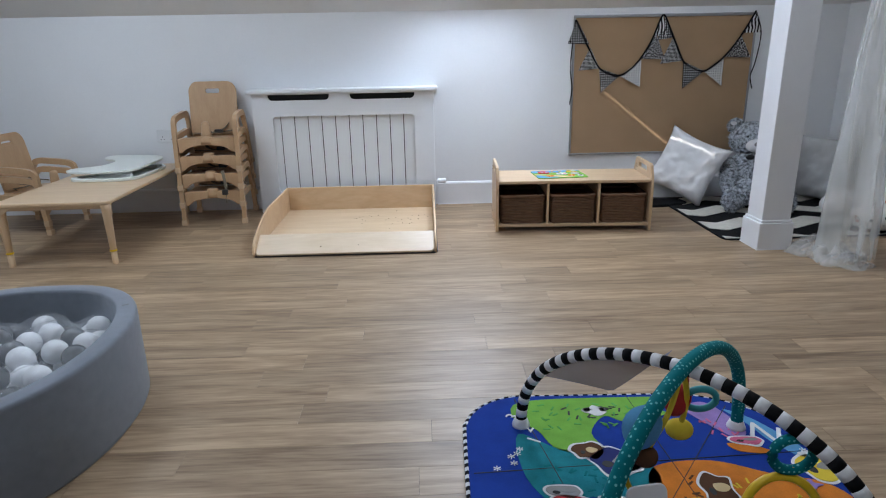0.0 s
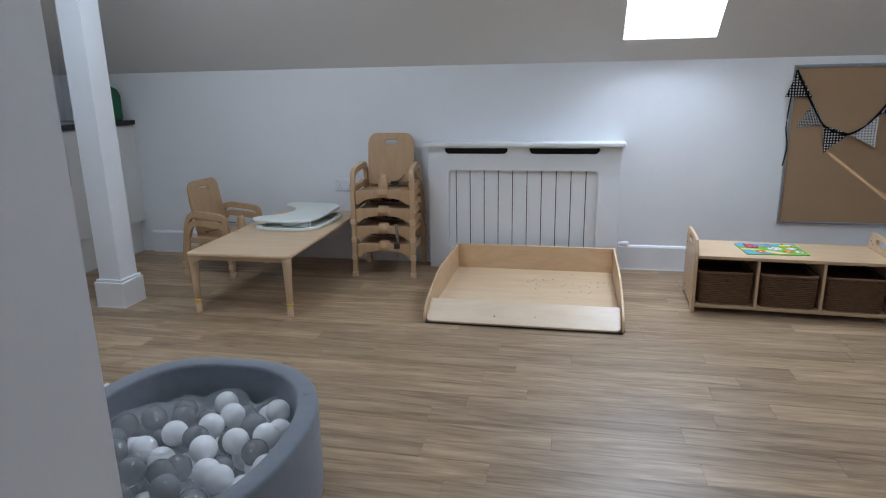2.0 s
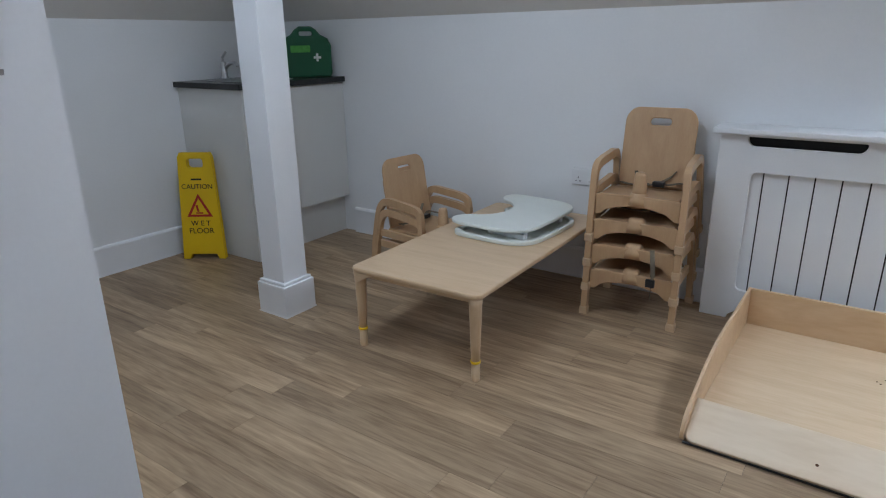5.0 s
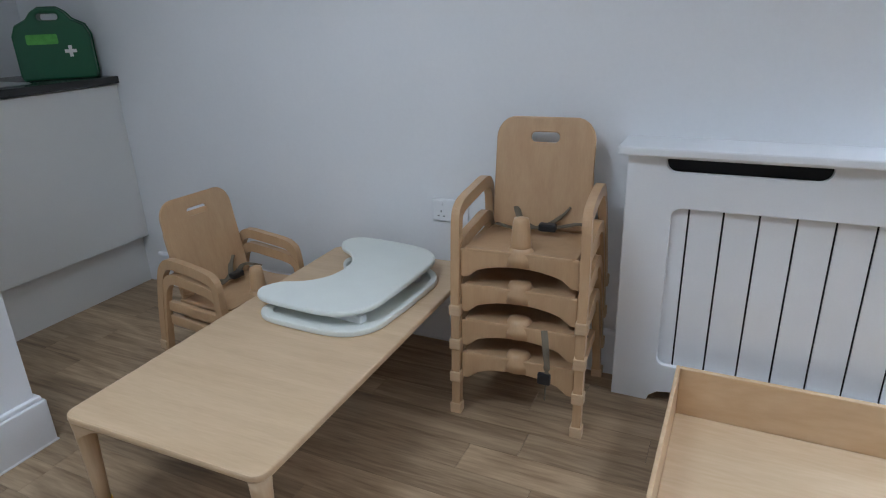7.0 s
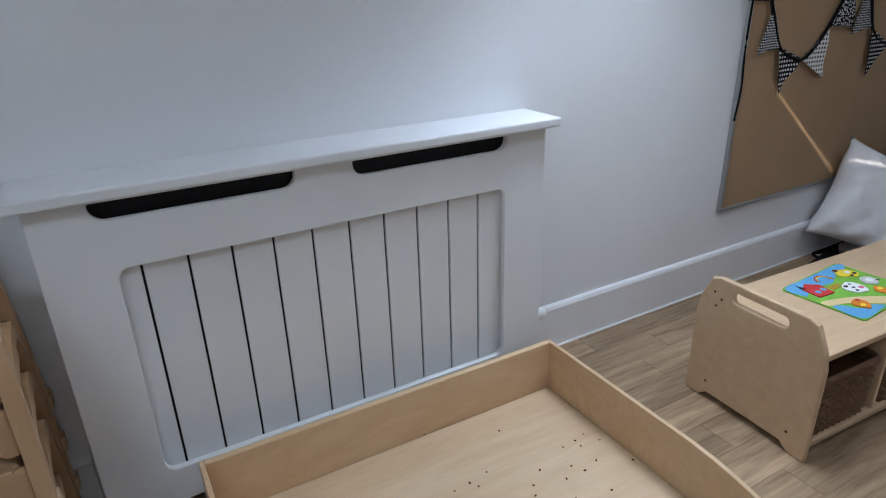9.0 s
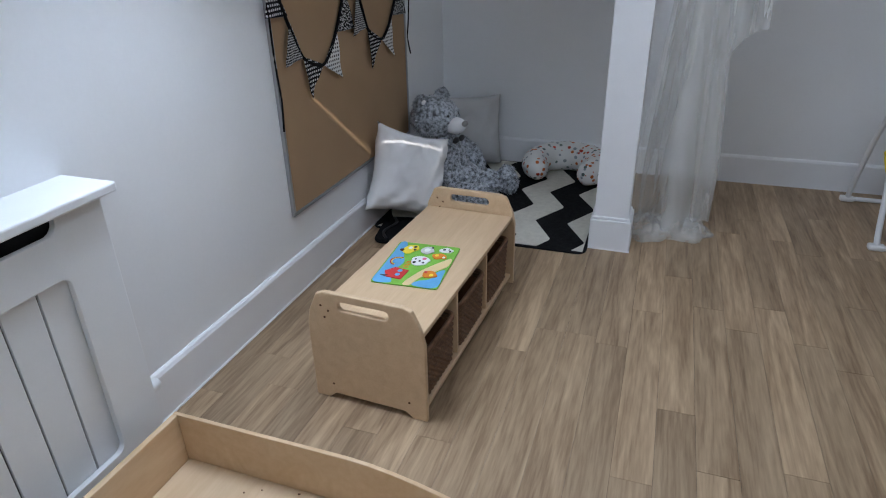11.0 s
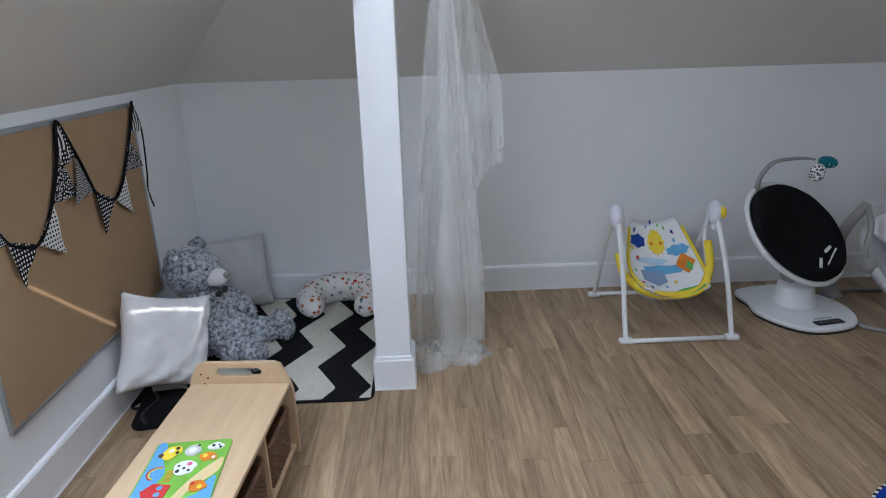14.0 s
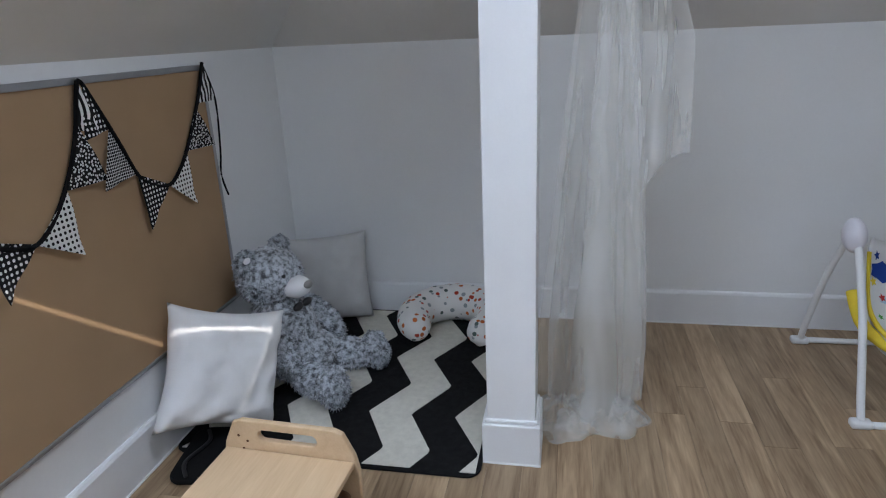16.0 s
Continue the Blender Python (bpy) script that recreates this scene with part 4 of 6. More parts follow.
for i, (a, c, tip, m_) in enumerate((((1015, 33), (1040, 75), (999, 73), DOT_BW), ((1042, 80), (1061, 117), (1020, 120), DOT_GR), ((1060, 116), (1100, 130), (1064, 160), DOT_BW), ((1100, 131), (1138, 103), (1138, 151), DOT_WB), ((1138, 102), (1162, 60), (1182, 103), LEAFY), ((1160, 62), (1172, 28), (1181, 66), ZEBRA), ((1176, 30), (1194, 66), (1164, 70), DOT_BW), ((1194, 66), (1217, 106), (1172, 111), DOT_GR), ((1217, 107), (1258, 125), (1218, 156), DOT_BW), ((1258, 126), (1293, 103), (1293, 152), DOT_WB), ((1294, 101), (1320, 63), (1343, 103), LEAFY), ((1322, 60), (1343, 24), (1357, 60), ZEBRA))):
    flag(a, c, tip, m_, i)
fl = thing("bunting_end", "zebra print fabric scrap tied to the post", "bunting", pose(1.92, 4.155, 1.70))
part("cloth", blob((-0.012, 0.02, 0.04), (0.035, 0.045, 0.05), sub=3, rough=0.02, freq=30), ZEBRA, fl, smooth=True)

# ---- cosy corner ----
rug = thing("chevron_rug", "black and cream chevron rug with a bound edge", "rug", pose(1.815, 4.178, 0.001))
RW, RD = 1.235, 1.10
out = rounded(0, RW, 0, RD, 0.05)
part("backing", plate(out, 0.008, (), 0.003), RUG_B, rug)


def clip_band(k):
    """One cream zigzag band along the rug, kept inside its edge."""
    lo_, hi_ = [], []
    period, amp, band, n = 0.42, 0.118, 0.166, 60
    for i in range(n + 1):
        x = 0.018 + (RW - 0.036) * i / n
        tri = abs(((x + 0.10) / period) % 1 - 0.5) * 2 * amp
        y = k * 0.335 - 0.15 + tri
        lo_.append((x, min(max(y, 0.016), RD - 0.016))), hi_.append((x, min(max(y + band, 0.0165), RD - 0.0155)))
    runs, b = [], None
    for i in range(n):
        q = [lo_[i], lo_[i + 1], hi_[i + 1], hi_[i]]
        if abs(q[3][1] - q[0][1]) + abs(q[2][1] - q[1][1]) < 0.004:
            b = None
            continue
        if b is None:
            b = bmesh.new()
            runs.append(b)
        lo = [b.verts.new((x, y, 0.0075)) for x, y in q]
        hi = [b.verts.new((x, y, 0.011)) for x, y in q]
        b.faces.new(hi)
        for j in range(4):
            b.faces.new((lo[j], lo[(j + 1) % 4], hi[(j + 1) % 4], hi[j]))
    for b in runs:
        bmesh.ops.remove_doubles(b, verts=b.verts, dist=0.0003)
    return runs


for k in range(5):
    for run in clip_band(k):
        part("chevron_band", run, RUG_W, rug, "cream zigzag stripe")

p = thing("white_cushion", "white square cushion leaning against the pin board", "cushion", pose(1.955, 5.115, 0.27, -14, 0, -34) @ pose(0, 0, 0, 0, 22, 0))
part("cover", cushion(0.44, 0.44, 0.17, 30, 0.12, 0.016), WHITE_C, p, smooth=True)
p = thing("grey_cushion", "pale grey square cushion leaning in the corner", "cushion", pose(2.90, 5.09, 0.235, -12, 0, -66))
part("cover", cushion(0.44, 0.44, 0.16, 30, 0.06, 0.012), GREY_C, p, smooth=True)


def bear():
    """A slumped plush bear: soft overlapping bodies covered with short tufts of pile."""
    b = bmesh.new()
    for c, r, rot in (((0, 0.055, 0.185), (0.128, 0.120, 0.19), (-24, 0, 0)), ((0, 0.0, 0.10), (0.145, 0.14, 0.10), (0, 0, 0)), ((0, 0.105, 0.425), (0.128, 0.122, 0.112), (8, 0, 0)),
                      ((-0.095, 0.125, 0.515), (0.045, 0.026, 0.043), (0, -20, 0)), ((0.095, 0.125, 0.515), (0.045, 0.026, 0.043), (0, 20, 0)),
                      ((-0.135, -0.01, 0.20), (0.050, 0.062, 0.125), (-40, 12, 0)), ((0.135, -0.01, 0.20), (0.050, 0.062, 0.125), (-40, -12, 0)),
                      ((-0.105, -0.13, 0.068), (0.067, 0.135, 0.064), (0, 0, -18)), ((0.105, -0.13, 0.068), (0.067, 0.135, 0.064), (0, 0, 18)),
                      ((-0.148, -0.245, 0.085), (0.060, 0.046, 0.080), (-12, 0, -18)), ((0.148, -0.245, 0.085), (0.060, 0.046, 0.080), (-12, 0, 18))):
        blob(c, r, rot, 4, 0.012, 38, b)
    bmesh.ops.recalc_face_normals(b, faces=b.faces)
    b.normal_update()
    g = random.Random(21)
    roots = [(f.calc_center_median(), f.normal.copy()) for f in b.faces]
    for c, n in roots:
        if g.random() < 0.75:
            side = n.cross(Vector((g.gauss(0, 1), g.gauss(0, 1), g.gauss(0, 1)))).normalized()
            tip = c + n * g.uniform(0.007, 0.015) + side * g.uniform(-0.004, 0.004) + Vector((0, 0, -0.006))
            w = n.cross(side) * g.uniform(0.002, 0.0045)
            b.faces.new([b.verts.new(q) for q in (c - w, c + w, tip)])
    n0 = len(b.faces)
    marks = [((0, -0.015, 0.395), (0.054, 0.056, 0.044), 1), ((0, -0.072, 0.412), (0.021, 0.014, 0.016), 2), ((-0.044, 0.000, 0.452), (0.010, 0.008, 0.010), 3), ((0.044, 0.000, 0.452), (0.010, 0.008, 0.010), 3),
             ((-0.026, -0.035, 0.322), (0.026, 0.012, 0.017), 3), ((0.026, -0.035, 0.322), (0.026, 0.012, 0.017), 3), ((-0.115, 0.095, 0.530), (0.018, 0.004, 0.013), 1)]
    cuts = []
    for c, r, idx in marks:
        blob(c, r, (0, 0, 0), 3, 0, 6, b)
        cuts.append((len(b.faces), idx))
    b.faces.ensure_lookup_table()
    lo = n0
    for hi, idx in cuts:
        for f in b.faces[lo:hi]:
            f.material_index = idx
        lo = hi
    for f in b.faces:
        f.smooth = True
    me = bpy.data.meshes.new("teddy_bear")
    b.to_mesh(me)
    b.free()
    for m_ in (FUR, WHITE_C, GREY_P, BLACK_P):
        me.materials.append(m_)
    ob = tagged(new("teddy_bear", me), "large mottled grey plush bear slumped on the rug", "soft toy")
    ob.matrix_world = pose(2.37, 5.01, 0.012, 0, 0, -14) @ Matrix.Diagonal((1.10, 1.10, 1.03, 1))


bear()

nur = thing("nursing_pillow", "curved nursing pillow with a woodland animal print", "pillow", pose(2.80, 4.43, 0.098))
arc = [(0.20 * math.cos(radians(a)) * 0.95, 0.19 * math.sin(radians(a)), 0.0) for a in range(-148, 149, 10)]
part("cover", tube(arc, lambda s: 0.094 * (0.55 + 0.45 * math.sin(math.pi * min(1, max(0, s))) ** 0.5) if 0.02 < s < 0.98 else 0.03, 18, flat=0.95), FOXES, nur, smooth=True)

bag = thing("black_bag", "flat black bag lying under the white cushion", "bag", pose(1.80, 5.12, 0.0, 0, 0, 10))
part("body", plate(rounded(-0.14, 0.16, -0.10, 0.10, 0.05), 0.022, (), 0.008), BLACK_C, bag)
part("strap", tube(curve([(-0.13, 0.03, 0.028), (-0.06, 0.06, 0.034), (0.05, 0.02, 0.034), (0.13, 0.05, 0.028)], 5), 0.008, 6, flat=0.5), BLACK_P, bag)


def sheet(rows, cols, at):
    """A thin cloth surface from a function of 0..1 down and 0..1 across."""
    b = bmesh.new()
    g = [[b.verts.new(at(j / rows, i / cols)) for i in range(cols + 1)] for j in range(rows + 1)]
    for j in range(rows):
        for i in range(cols):
            b.faces.new((g[j][i], g[j][i + 1], g[j + 1][i + 1], g[j + 1][i]))
    return b


def tulle():
    t = thing("tulle_canopy", "sheer white tulle canopy hanging from the ceiling to the floor", "canopy", pose(2.24, 3.80, 0))

    def fall(k, y0, y1, spread, x0, folds, bottom):
        """A length of net gathered at the top and fanning out to a folded hem."""
        def at(s, u):
            fan = 0.10 + 0.90 * min(1.0, s * 1.15) ** 0.85
            y = 0.01 + (y0 + (y1 - y0) * u) * fan
            soft = noise.noise(Vector((u * 2.2, s * 1.6, k * 3.7)))
            x = x0 * s + spread * fan * math.sin(u * folds + k * 1.9 + 0.8 * soft) + 0.03 * soft * s
            return (x, y + 0.015 * soft * s, 1.96 - s * (1.96 - bottom - 0.02 * math.sin(u * 7 + k)))
        return sheet(40, 44, at)

    for k, y0, y1, spread, x0, folds, bottom in ((0, -0.19, 0.17, 0.045, 0.02, 9.0, 0.03), (1, -0.16, 0.20, 0.060, -0.05, 6.0, 0.05), (2, -0.17, 0.06, 0.035, 0.07, 5.0, 0.03)):
        part("drape", fall(k, y0, y1, spread, x0, folds, bottom), TULLE, t, smooth=True)

    def short(s, u):
        """The loose end, looped beside the gather and hanging to a point."""
        y = -0.04 - 0.21 * min(1.0, 0.35 + s * 1.1) * u - 0.02 * s
        drop = (1.02 - 0.16 * u + 0.18 * max(0.0, 0.55 - u)) * s
        return (0.05 + 0.025 * math.sin(u * 8 + s) + 0.02 * u, y, 1.86 - 0.10 * (u - 0.4) ** 2 - drop)

    part("short_drape", sheet(24, 18, short), TULLE, t, "shorter loose panel of tulle", True)
    for k, (cx, cy, rx_, ry_, h) in enumerate(((-0.06, 0.12, 0.13, 0.13, 0.10), (-0.04, -0.02, 0.13, 0.15, 0.13), (0.0, -0.10, 0.11, 0.08, 0.07))):
        def heap(s, u, k=k, cx=cx, cy=cy, rx_=rx_, ry_=ry_, h=h):
            a, r = u * 2 * math.pi, 1.0 - 0.97 * s
            n1 = noise.noise(Vector((math.cos(a) * 1.6, math.sin(a) * 1.6, k * 5 + s * 2)))
            fold = abs(math.sin(a * 3.5 + 5 * n1)) * r * (1 - r) * 4
            return (cx + rx_ * r * math.cos(a) * (1 + 0.45 * n1), cy + ry_ * r * math.sin(a) * (1 + 0.45 * n1), 0.004 + h * (1 - r) ** 1.1 * (0.8 + 0.5 * n1) + 0.030 * fold)
        part("hem", sheet(22, 60, heap), TULLE, t, "crumpled tulle lying on the floor", True)


tulle()


def swing():
    """White tube baby swing facing the room (-x)."""
    t = thing("baby_swing", "white framed baby swing with a sunny patterned seat", "baby swing", pose(2.585, 2.615, 0) @ Matrix.Diagonal((1, 1, 0.96, 1)))
    for s in (-1, 1):
        y = s * 0.28
        for x, nm in ((-0.315, "front_leg"), (0.32, "rear_leg")):
            part(nm, tube(curve([(-0.02 if x < 0 else 0.03, y * 0.96, 0.63), (x * 0.55, y * 0.98, 0.38), (x * 0.94, y, 0.06), (x, y * 0.97, 0.018)], 6), 0.0135, 10), WHITE_P, t, smooth=True)
            part("corner_foot", box(x - 0.022, x + 0.022, y - 0.035, y + 0.035, 0.0, 0.03, 0.010, seg=3), WHITE_P, t, smooth=True)
        hub = part("motor_housing" if s < 0 else "pivot_housing", blob((0.0, y * 0.97, 0.63), (0.055, 0.040, 0.068), (0, 20, 0), 3), LILAC_P, t, smooth=True)
        if s < 0:
            part("decal", blob((-0.038, y * 1.03, 0.64), (0.02, 0.025, 0.036), (0, 20, 0), 2), YELLOW_C, hub)
            part("dial", lathe([(0.022, 0), (0.022, 0.018), (0.016, 0.02)], 14, Matrix.Translation((-0.04, y * 0.93, 0.56)) @ pose(0, 0, 0, 0, -90)), WHITE_P, hub)
        part("swing_arm", tube(curve([(0.0, y * 0.85, 0.63), (-0.0, y * 0.80, 0.5), (-0.06, y * 0.80, 0.36), (-0.12, y * 0.72, 0.26)], 6), 0.011, 8), WHITE_P, t, smooth=True)
    for x in (-0.32, 0.325):
        part("floor_bar", tube([(x, -0.27, 0.014), (x, 0.27, 0.014)], 0.013, 10), WHITE_P, t, smooth=True)
    # reclined bucket seat
    b = bmesh.new()
    n = 20
    g = {}
    for side in (0, 1):
        for i in range(n + 1):
            for j in range(n + 1):
                u, v = 2 * i / n - 1, j / n
                w = 0.20 * (1 - 0.28 * (2 * v - 0.85) ** 2)
                x = -0.27 + 0.46 * v
                z = 0.20 + 0.10 * (1 - v) ** 3 * 0.4 + 0.33 * v ** 1.7 + 0.06 * u * u * (1 - 0.5 * v)
                g[side, i, j] = b.verts.new((x + 0.012 * side, u * w, z - 0.018 * side))
        for i in range(n):
            for j in range(n):
                b.faces.new((g[side, i, j], g[side, i + 1, j], g[side, i + 1, j + 1], g[side, i, j + 1]))
    for i in range(n):
        for j in (0, n):
            b.faces.new((g[0, i, j], g[0, i + 1, j], g[1, i + 1, j], g[1, i, j]))
            b.faces.new((g[0, j, i], g[0, j, i + 1], g[1, j, i + 1], g[1, j, i]))
    seat = part("seat", b, WHITE_C, t, "white padded seat with printed sun and clouds", True)

    def on_seat(u, v, lift=0.004):
        w = 0.20 * (1 - 0.28 * (2 * v - 0.85) ** 2)
        return Vector((-0.27 + 0.46 * v - lift * 0.8, u * w, 0.20 + 0.04 * (1 - v) ** 3 + 0.33 * max(0.0, v) ** 1.7 + 0.06 * u * u * (1 - 0.5 * v) + lift * 0.7))

    def print_on(name, u, v, ru, rv, material, n=14, wob=0.0, lift=0.004):
        b = bmesh.new()
        rings = [[b.verts.new(on_seat(u + f * ru * (1 + wob * (k % 2)) * math.cos(6.2832 * k / n), v + f * rv * (1 + wob * (k % 2)) * math.sin(6.2832 * k / n), lift)) for k in range(n)] for f in (1, 0.66, 0.33)]
        c = b.verts.new(on_seat(u, v, lift))
        for A, B in zip(rings, rings[1:]):
            for k in range(n):
                b.faces.new((A[k], A[(k + 1) % n], B[(k + 1) % n], B[k]))
        for k in range(n):
            b.faces.new((rings[-1][k], rings[-1][(k + 1) % n], c))
        return part(name, b, material, seat)

    print_on("sun_print", 0.05, 0.80, 0.30, 0.135, YELLOW_C, 24, -0.18)
    print_on("sun_cheek", 0.20, 0.79, 0.05, 0.02, ORANGE_C, 10, 0, 0.006), print_on("sun_cheek", -0.10, 0.79, 0.05, 0.02, ORANGE_C, 10, 0, 0.006)
    print_on("cloud_print", 0.66, 0.80, 0.22, 0.06, mat("navy_print", (0.02, 0.06, 0.30), 0.9), 12, 0.25)
    print_on("cloud_print", 0.0, 0.50, 0.55, 0.05, SKYBLUE, 14, 0.2)
    print_on("elephant_print", 0.35, 0.40, 0.32, 0.11, mat("blue_grey_print", (0.22, 0.30, 0.45), 0.9), 12, 0.2)
    print_on("kite_print", -0.62, 0.54, 0.28, 0.13, ORANGE_C, 4), print_on("kite_print", -0.70, 0.50, 0.10, 0.07, GREEN_C, 4, 0, 0.006)
    print_on("star_print", 0.70, 0.62, 0.07, 0.035, RED_C, 10, -0.5), print_on("star_print", 0.35, 0.95, 0.06, 0.03, SKYBLUE, 10, -0.5), print_on("star_print", -0.35, 0.93, 0.06, 0.03, GREEN_C, 10, -0.5), print_on("star_print", -0.55, 0.80, 0.06, 0.03, SKYBLUE, 10, -0.5)
    navy = mat("dark_navy_print", (0.02, 0.05, 0.22), 0.9)
    for u, v, r, mt in ((0.85, 0.72, 0.05, YELLOW_C), (0.80, 0.90, 0.05, navy), (0.15, 0.99, 0.05, navy), (-0.15, 0.96, 0.04, GREEN_C), (-0.60, 0.88, 0.05, navy), (-0.78, 0.70, 0.05, RED_C), (0.82, 0.45, 0.04, GREEN_C), (0.55, 0.22, 0.05, navy), (0.10, 0.26, 0.04, SKYBLUE), (-0.20, 0.33, 0.05, YELLOW_C), (0.75, 0.28, 0.04, RED_C)):
        print_on("star_print", u, v, r * 1.4, r * 0.7, mt, 10, -0.5)
    print_on("cloud_print", -0.55, 0.70, 0.30, 0.05, SKYBLUE, 14, 0.25, 0.0045), print_on("cloud_print", 0.30, 0.60, 0.42, 0.035, mat("pale_blue_print", (0.45, 0.62, 0.74), 0.9), 14, 0.2, 0.0035)
    print_on("meadow_print", -0.45, 0.10, 0.5, 0.10, GREEN_C, 14, 0.1)
    part("play_bar", tube(curve([(0.0, 0.245, 0.40), (-0.10, 0.23, 0.30), (-0.20, 0.14, 0.245), (-0.235, 0.0, 0.235), (-0.20, -0.14, 0.255), (-0.10, -0.225, 0.34), (-0.02, -0.235, 0.47)], 6), 0.022, 12), YELLOW_C, t, "padded yellow safety bar", True)
    part("seat_trim", tube(curve([on_seat(1, 0.9), on_seat(1, 0.5), on_seat(0.98, 0.15), on_seat(0.6, 0.0), on_seat(0, -0.01), on_seat(-0.6, 0.0), on_seat(-0.98, 0.15), on_seat(-1, 0.5), on_seat(-1, 0.9)], 6), 0.009, 6), YELLOW_C, t, "yellow bound seat edge", True)
    part("seat_support", tube(curve([(-0.12, 0.20, 0.26), (-0.10, 0.10, 0.17), (-0.10, -0.10, 0.17), (-0.12, -0.20, 0.26)], 6), 0.010, 8), WHITE_P, t, smooth=True)


swing()


def rocker():
    """Electric infant rocker: white base, white column, tilted oval black seat."""
    t = thing("infant_rocker", "electric infant rocker with an oval black fabric seat", "infant rocker", pose(2.57, 1.82, 0, 0, 0, -80))
    foot = curve([(-0.20, 0.10, 0), (-0.235, 0.0, 0), (-0.20, -0.14, 0), (-0.10, -0.235, 0), (0.10, -0.235, 0), (0.20, -0.14, 0), (0.235, 0.0, 0), (0.20, 0.12, 0), (0.15, 0.25, 0), (-0.15, 0.25, 0)], 6, True)
    pts = [(q.x * 1.12, q.y * 1.22) for q in foot]
    part("base_sole", plate([(x * 0.98, y * 0.98) for x, y in pts], 0.012), BLACK_P, t)
    part("base", plate(pts, 0.028, (), 0.010, pose(0, 0, 0.0125)), WHITE_P, t)
    panel = part("display", plate(rounded(-0.085, 0.085, -0.262, -0.208, 0.012), 0.003, (), 0.001, pose(0, 0, 0.0405)), BLACK_P, t, "black control panel")
    for x in (-0.05, -0.02, 0.03, 0.055):
        part("button", lathe([(0.005, 0), (0.005, 0.001)], 10, pose(x, -0.235, 0.0436)), GREY_P, panel)
    part("logo_mark", box(-0.045, 0.06, -0.190, -0.180, 0.0402, 0.0412), GREY_P, t)
    part("column", lathe([(0.115, 0.04), (0.112, 0.06), (0.10, 0.12), (0.095, 0.155), (0.085, 0.17)], 28, pose(0, 0.03, 0)), WHITE_P, t, smooth=True)
    part("cradle", tube(curve([(0, 0.06, 0.15), (0, 0.10, 0.22), (0, 0.06, 0.27)], 5), 0.05, 14), GREY_P, t, smooth=True)
    up_axis = Vector((0.12, 0.50, 0.42)).normalized()
    facing = Vector((-0.78, -0.12, 0.62))
    facing = (facing - up_axis * facing.dot(up_axis)).normalized()
    across = up_axis.cross(facing)
    tilt = pose(2.57, 1.82, 0, 0, 0, -80).inverted() @ Matrix(((across.x, up_axis.x, facing.x, 2.51), (across.y, up_axis.y, facing.y, 1.915), (across.z, up_axis.z, facing.z, 0.495), (0, 0, 0, 1)))
    ring = [tilt @ Vector((0.240 * math.cos(a), 0.325 * math.sin(a), -0.02)) for a in (2 * math.pi * i / 48 for i in range(48))]
    part("rim", tube(ring, 0.014, 8, closed=True, flat=1.2), WHITE_P, t, "white oval rim", True)
    b = bmesh.new()
    n, g = 40, []
    for r, z in ((1.0, 0.0), (0.99, 0.02), (0.93, 0.030), (0.75, 0.01), (0.5, -0.02), (0.2, -0.035)):
        g.append([b.verts.new(tilt @ Vector((0.235 * r * math.cos(2 * math.pi * i / n), 0.31 * r * math.sin(2 * math.pi * i / n), z + 0.006 * noise.noise(Vector((r * 5, i * 0.6, 2)))))) for i in range(n)])
    for A, B in zip(g, g[1:]):
        for i in range(n):
            b.faces.new((A[i], A[(i + 1) % n], B[(i + 1) % n], B[i]))
    b.faces.new(g[-1])
    part("seat_cloth", b, BLACK_C, t, "black plush seat", True)
    b = bmesh.new()
    n, g = 32, []
    for r, z in ((1.0, -0.03), (0.9, -0.07), (0.6, -0.11), (0.25, -0.125)):
        g.append([b.verts.new(tilt @ Vector((0.240 * r * math.cos(2 * math.pi * i / n), 0.315 * r * math.sin(2 * math.pi * i / n), z))) for i in range(n)])
    for A, B in zip(g, g[1:]):
        for i in range(n):
            b.faces.new((A[i], A[(i + 1) % n], B[(i + 1) % n], B[i]))
    b.faces.new(g[-1])
    part("shell", b, GREY_P, t, smooth=True)
    for x, r in ((-0.07, 25), (0.03, -15)):
        part("harness_tab", box(-0.028, 0.028, -0.009, 0.009, 0, 0.006, 0.003, tilt @ pose(x, -0.18, 0.012, 0, 0, r)), WHITE_C, t, "white harness strap")
    part("harness_tab", box(-0.05, 0.07, -0.004, 0.004, 0, 0.004, 0.001, tilt @ pose(0, -0.22, 0.014)), WHITE_C, t)
    part("toy_bar", tube(curve([tilt @ Vector(q) for q in ((0.05, 0.31, -0.02), (0.09, 0.36, 0.05), (0.16, 0.36, 0.11), (0.25, 0.27, 0.15), (0.30, 0.20, 0.16))], 8), lambda s: 0.015 - 0.009 * s, 8), GREY_P, t, "curved grey toy arm", True)
    for q, mt, r in (((0.26, 0.145, 0.14), TILE_EGG, (0.040, 0.040, 0.050)), ((0.345, 0.13, 0.16), TEAL_EGG, (0.040, 0.055, 0.032))):
        part("toy_ball", blob(tilt @ Vector(q), r, (0, 15, 0), 3), mt, t, smooth=True)


rocker()


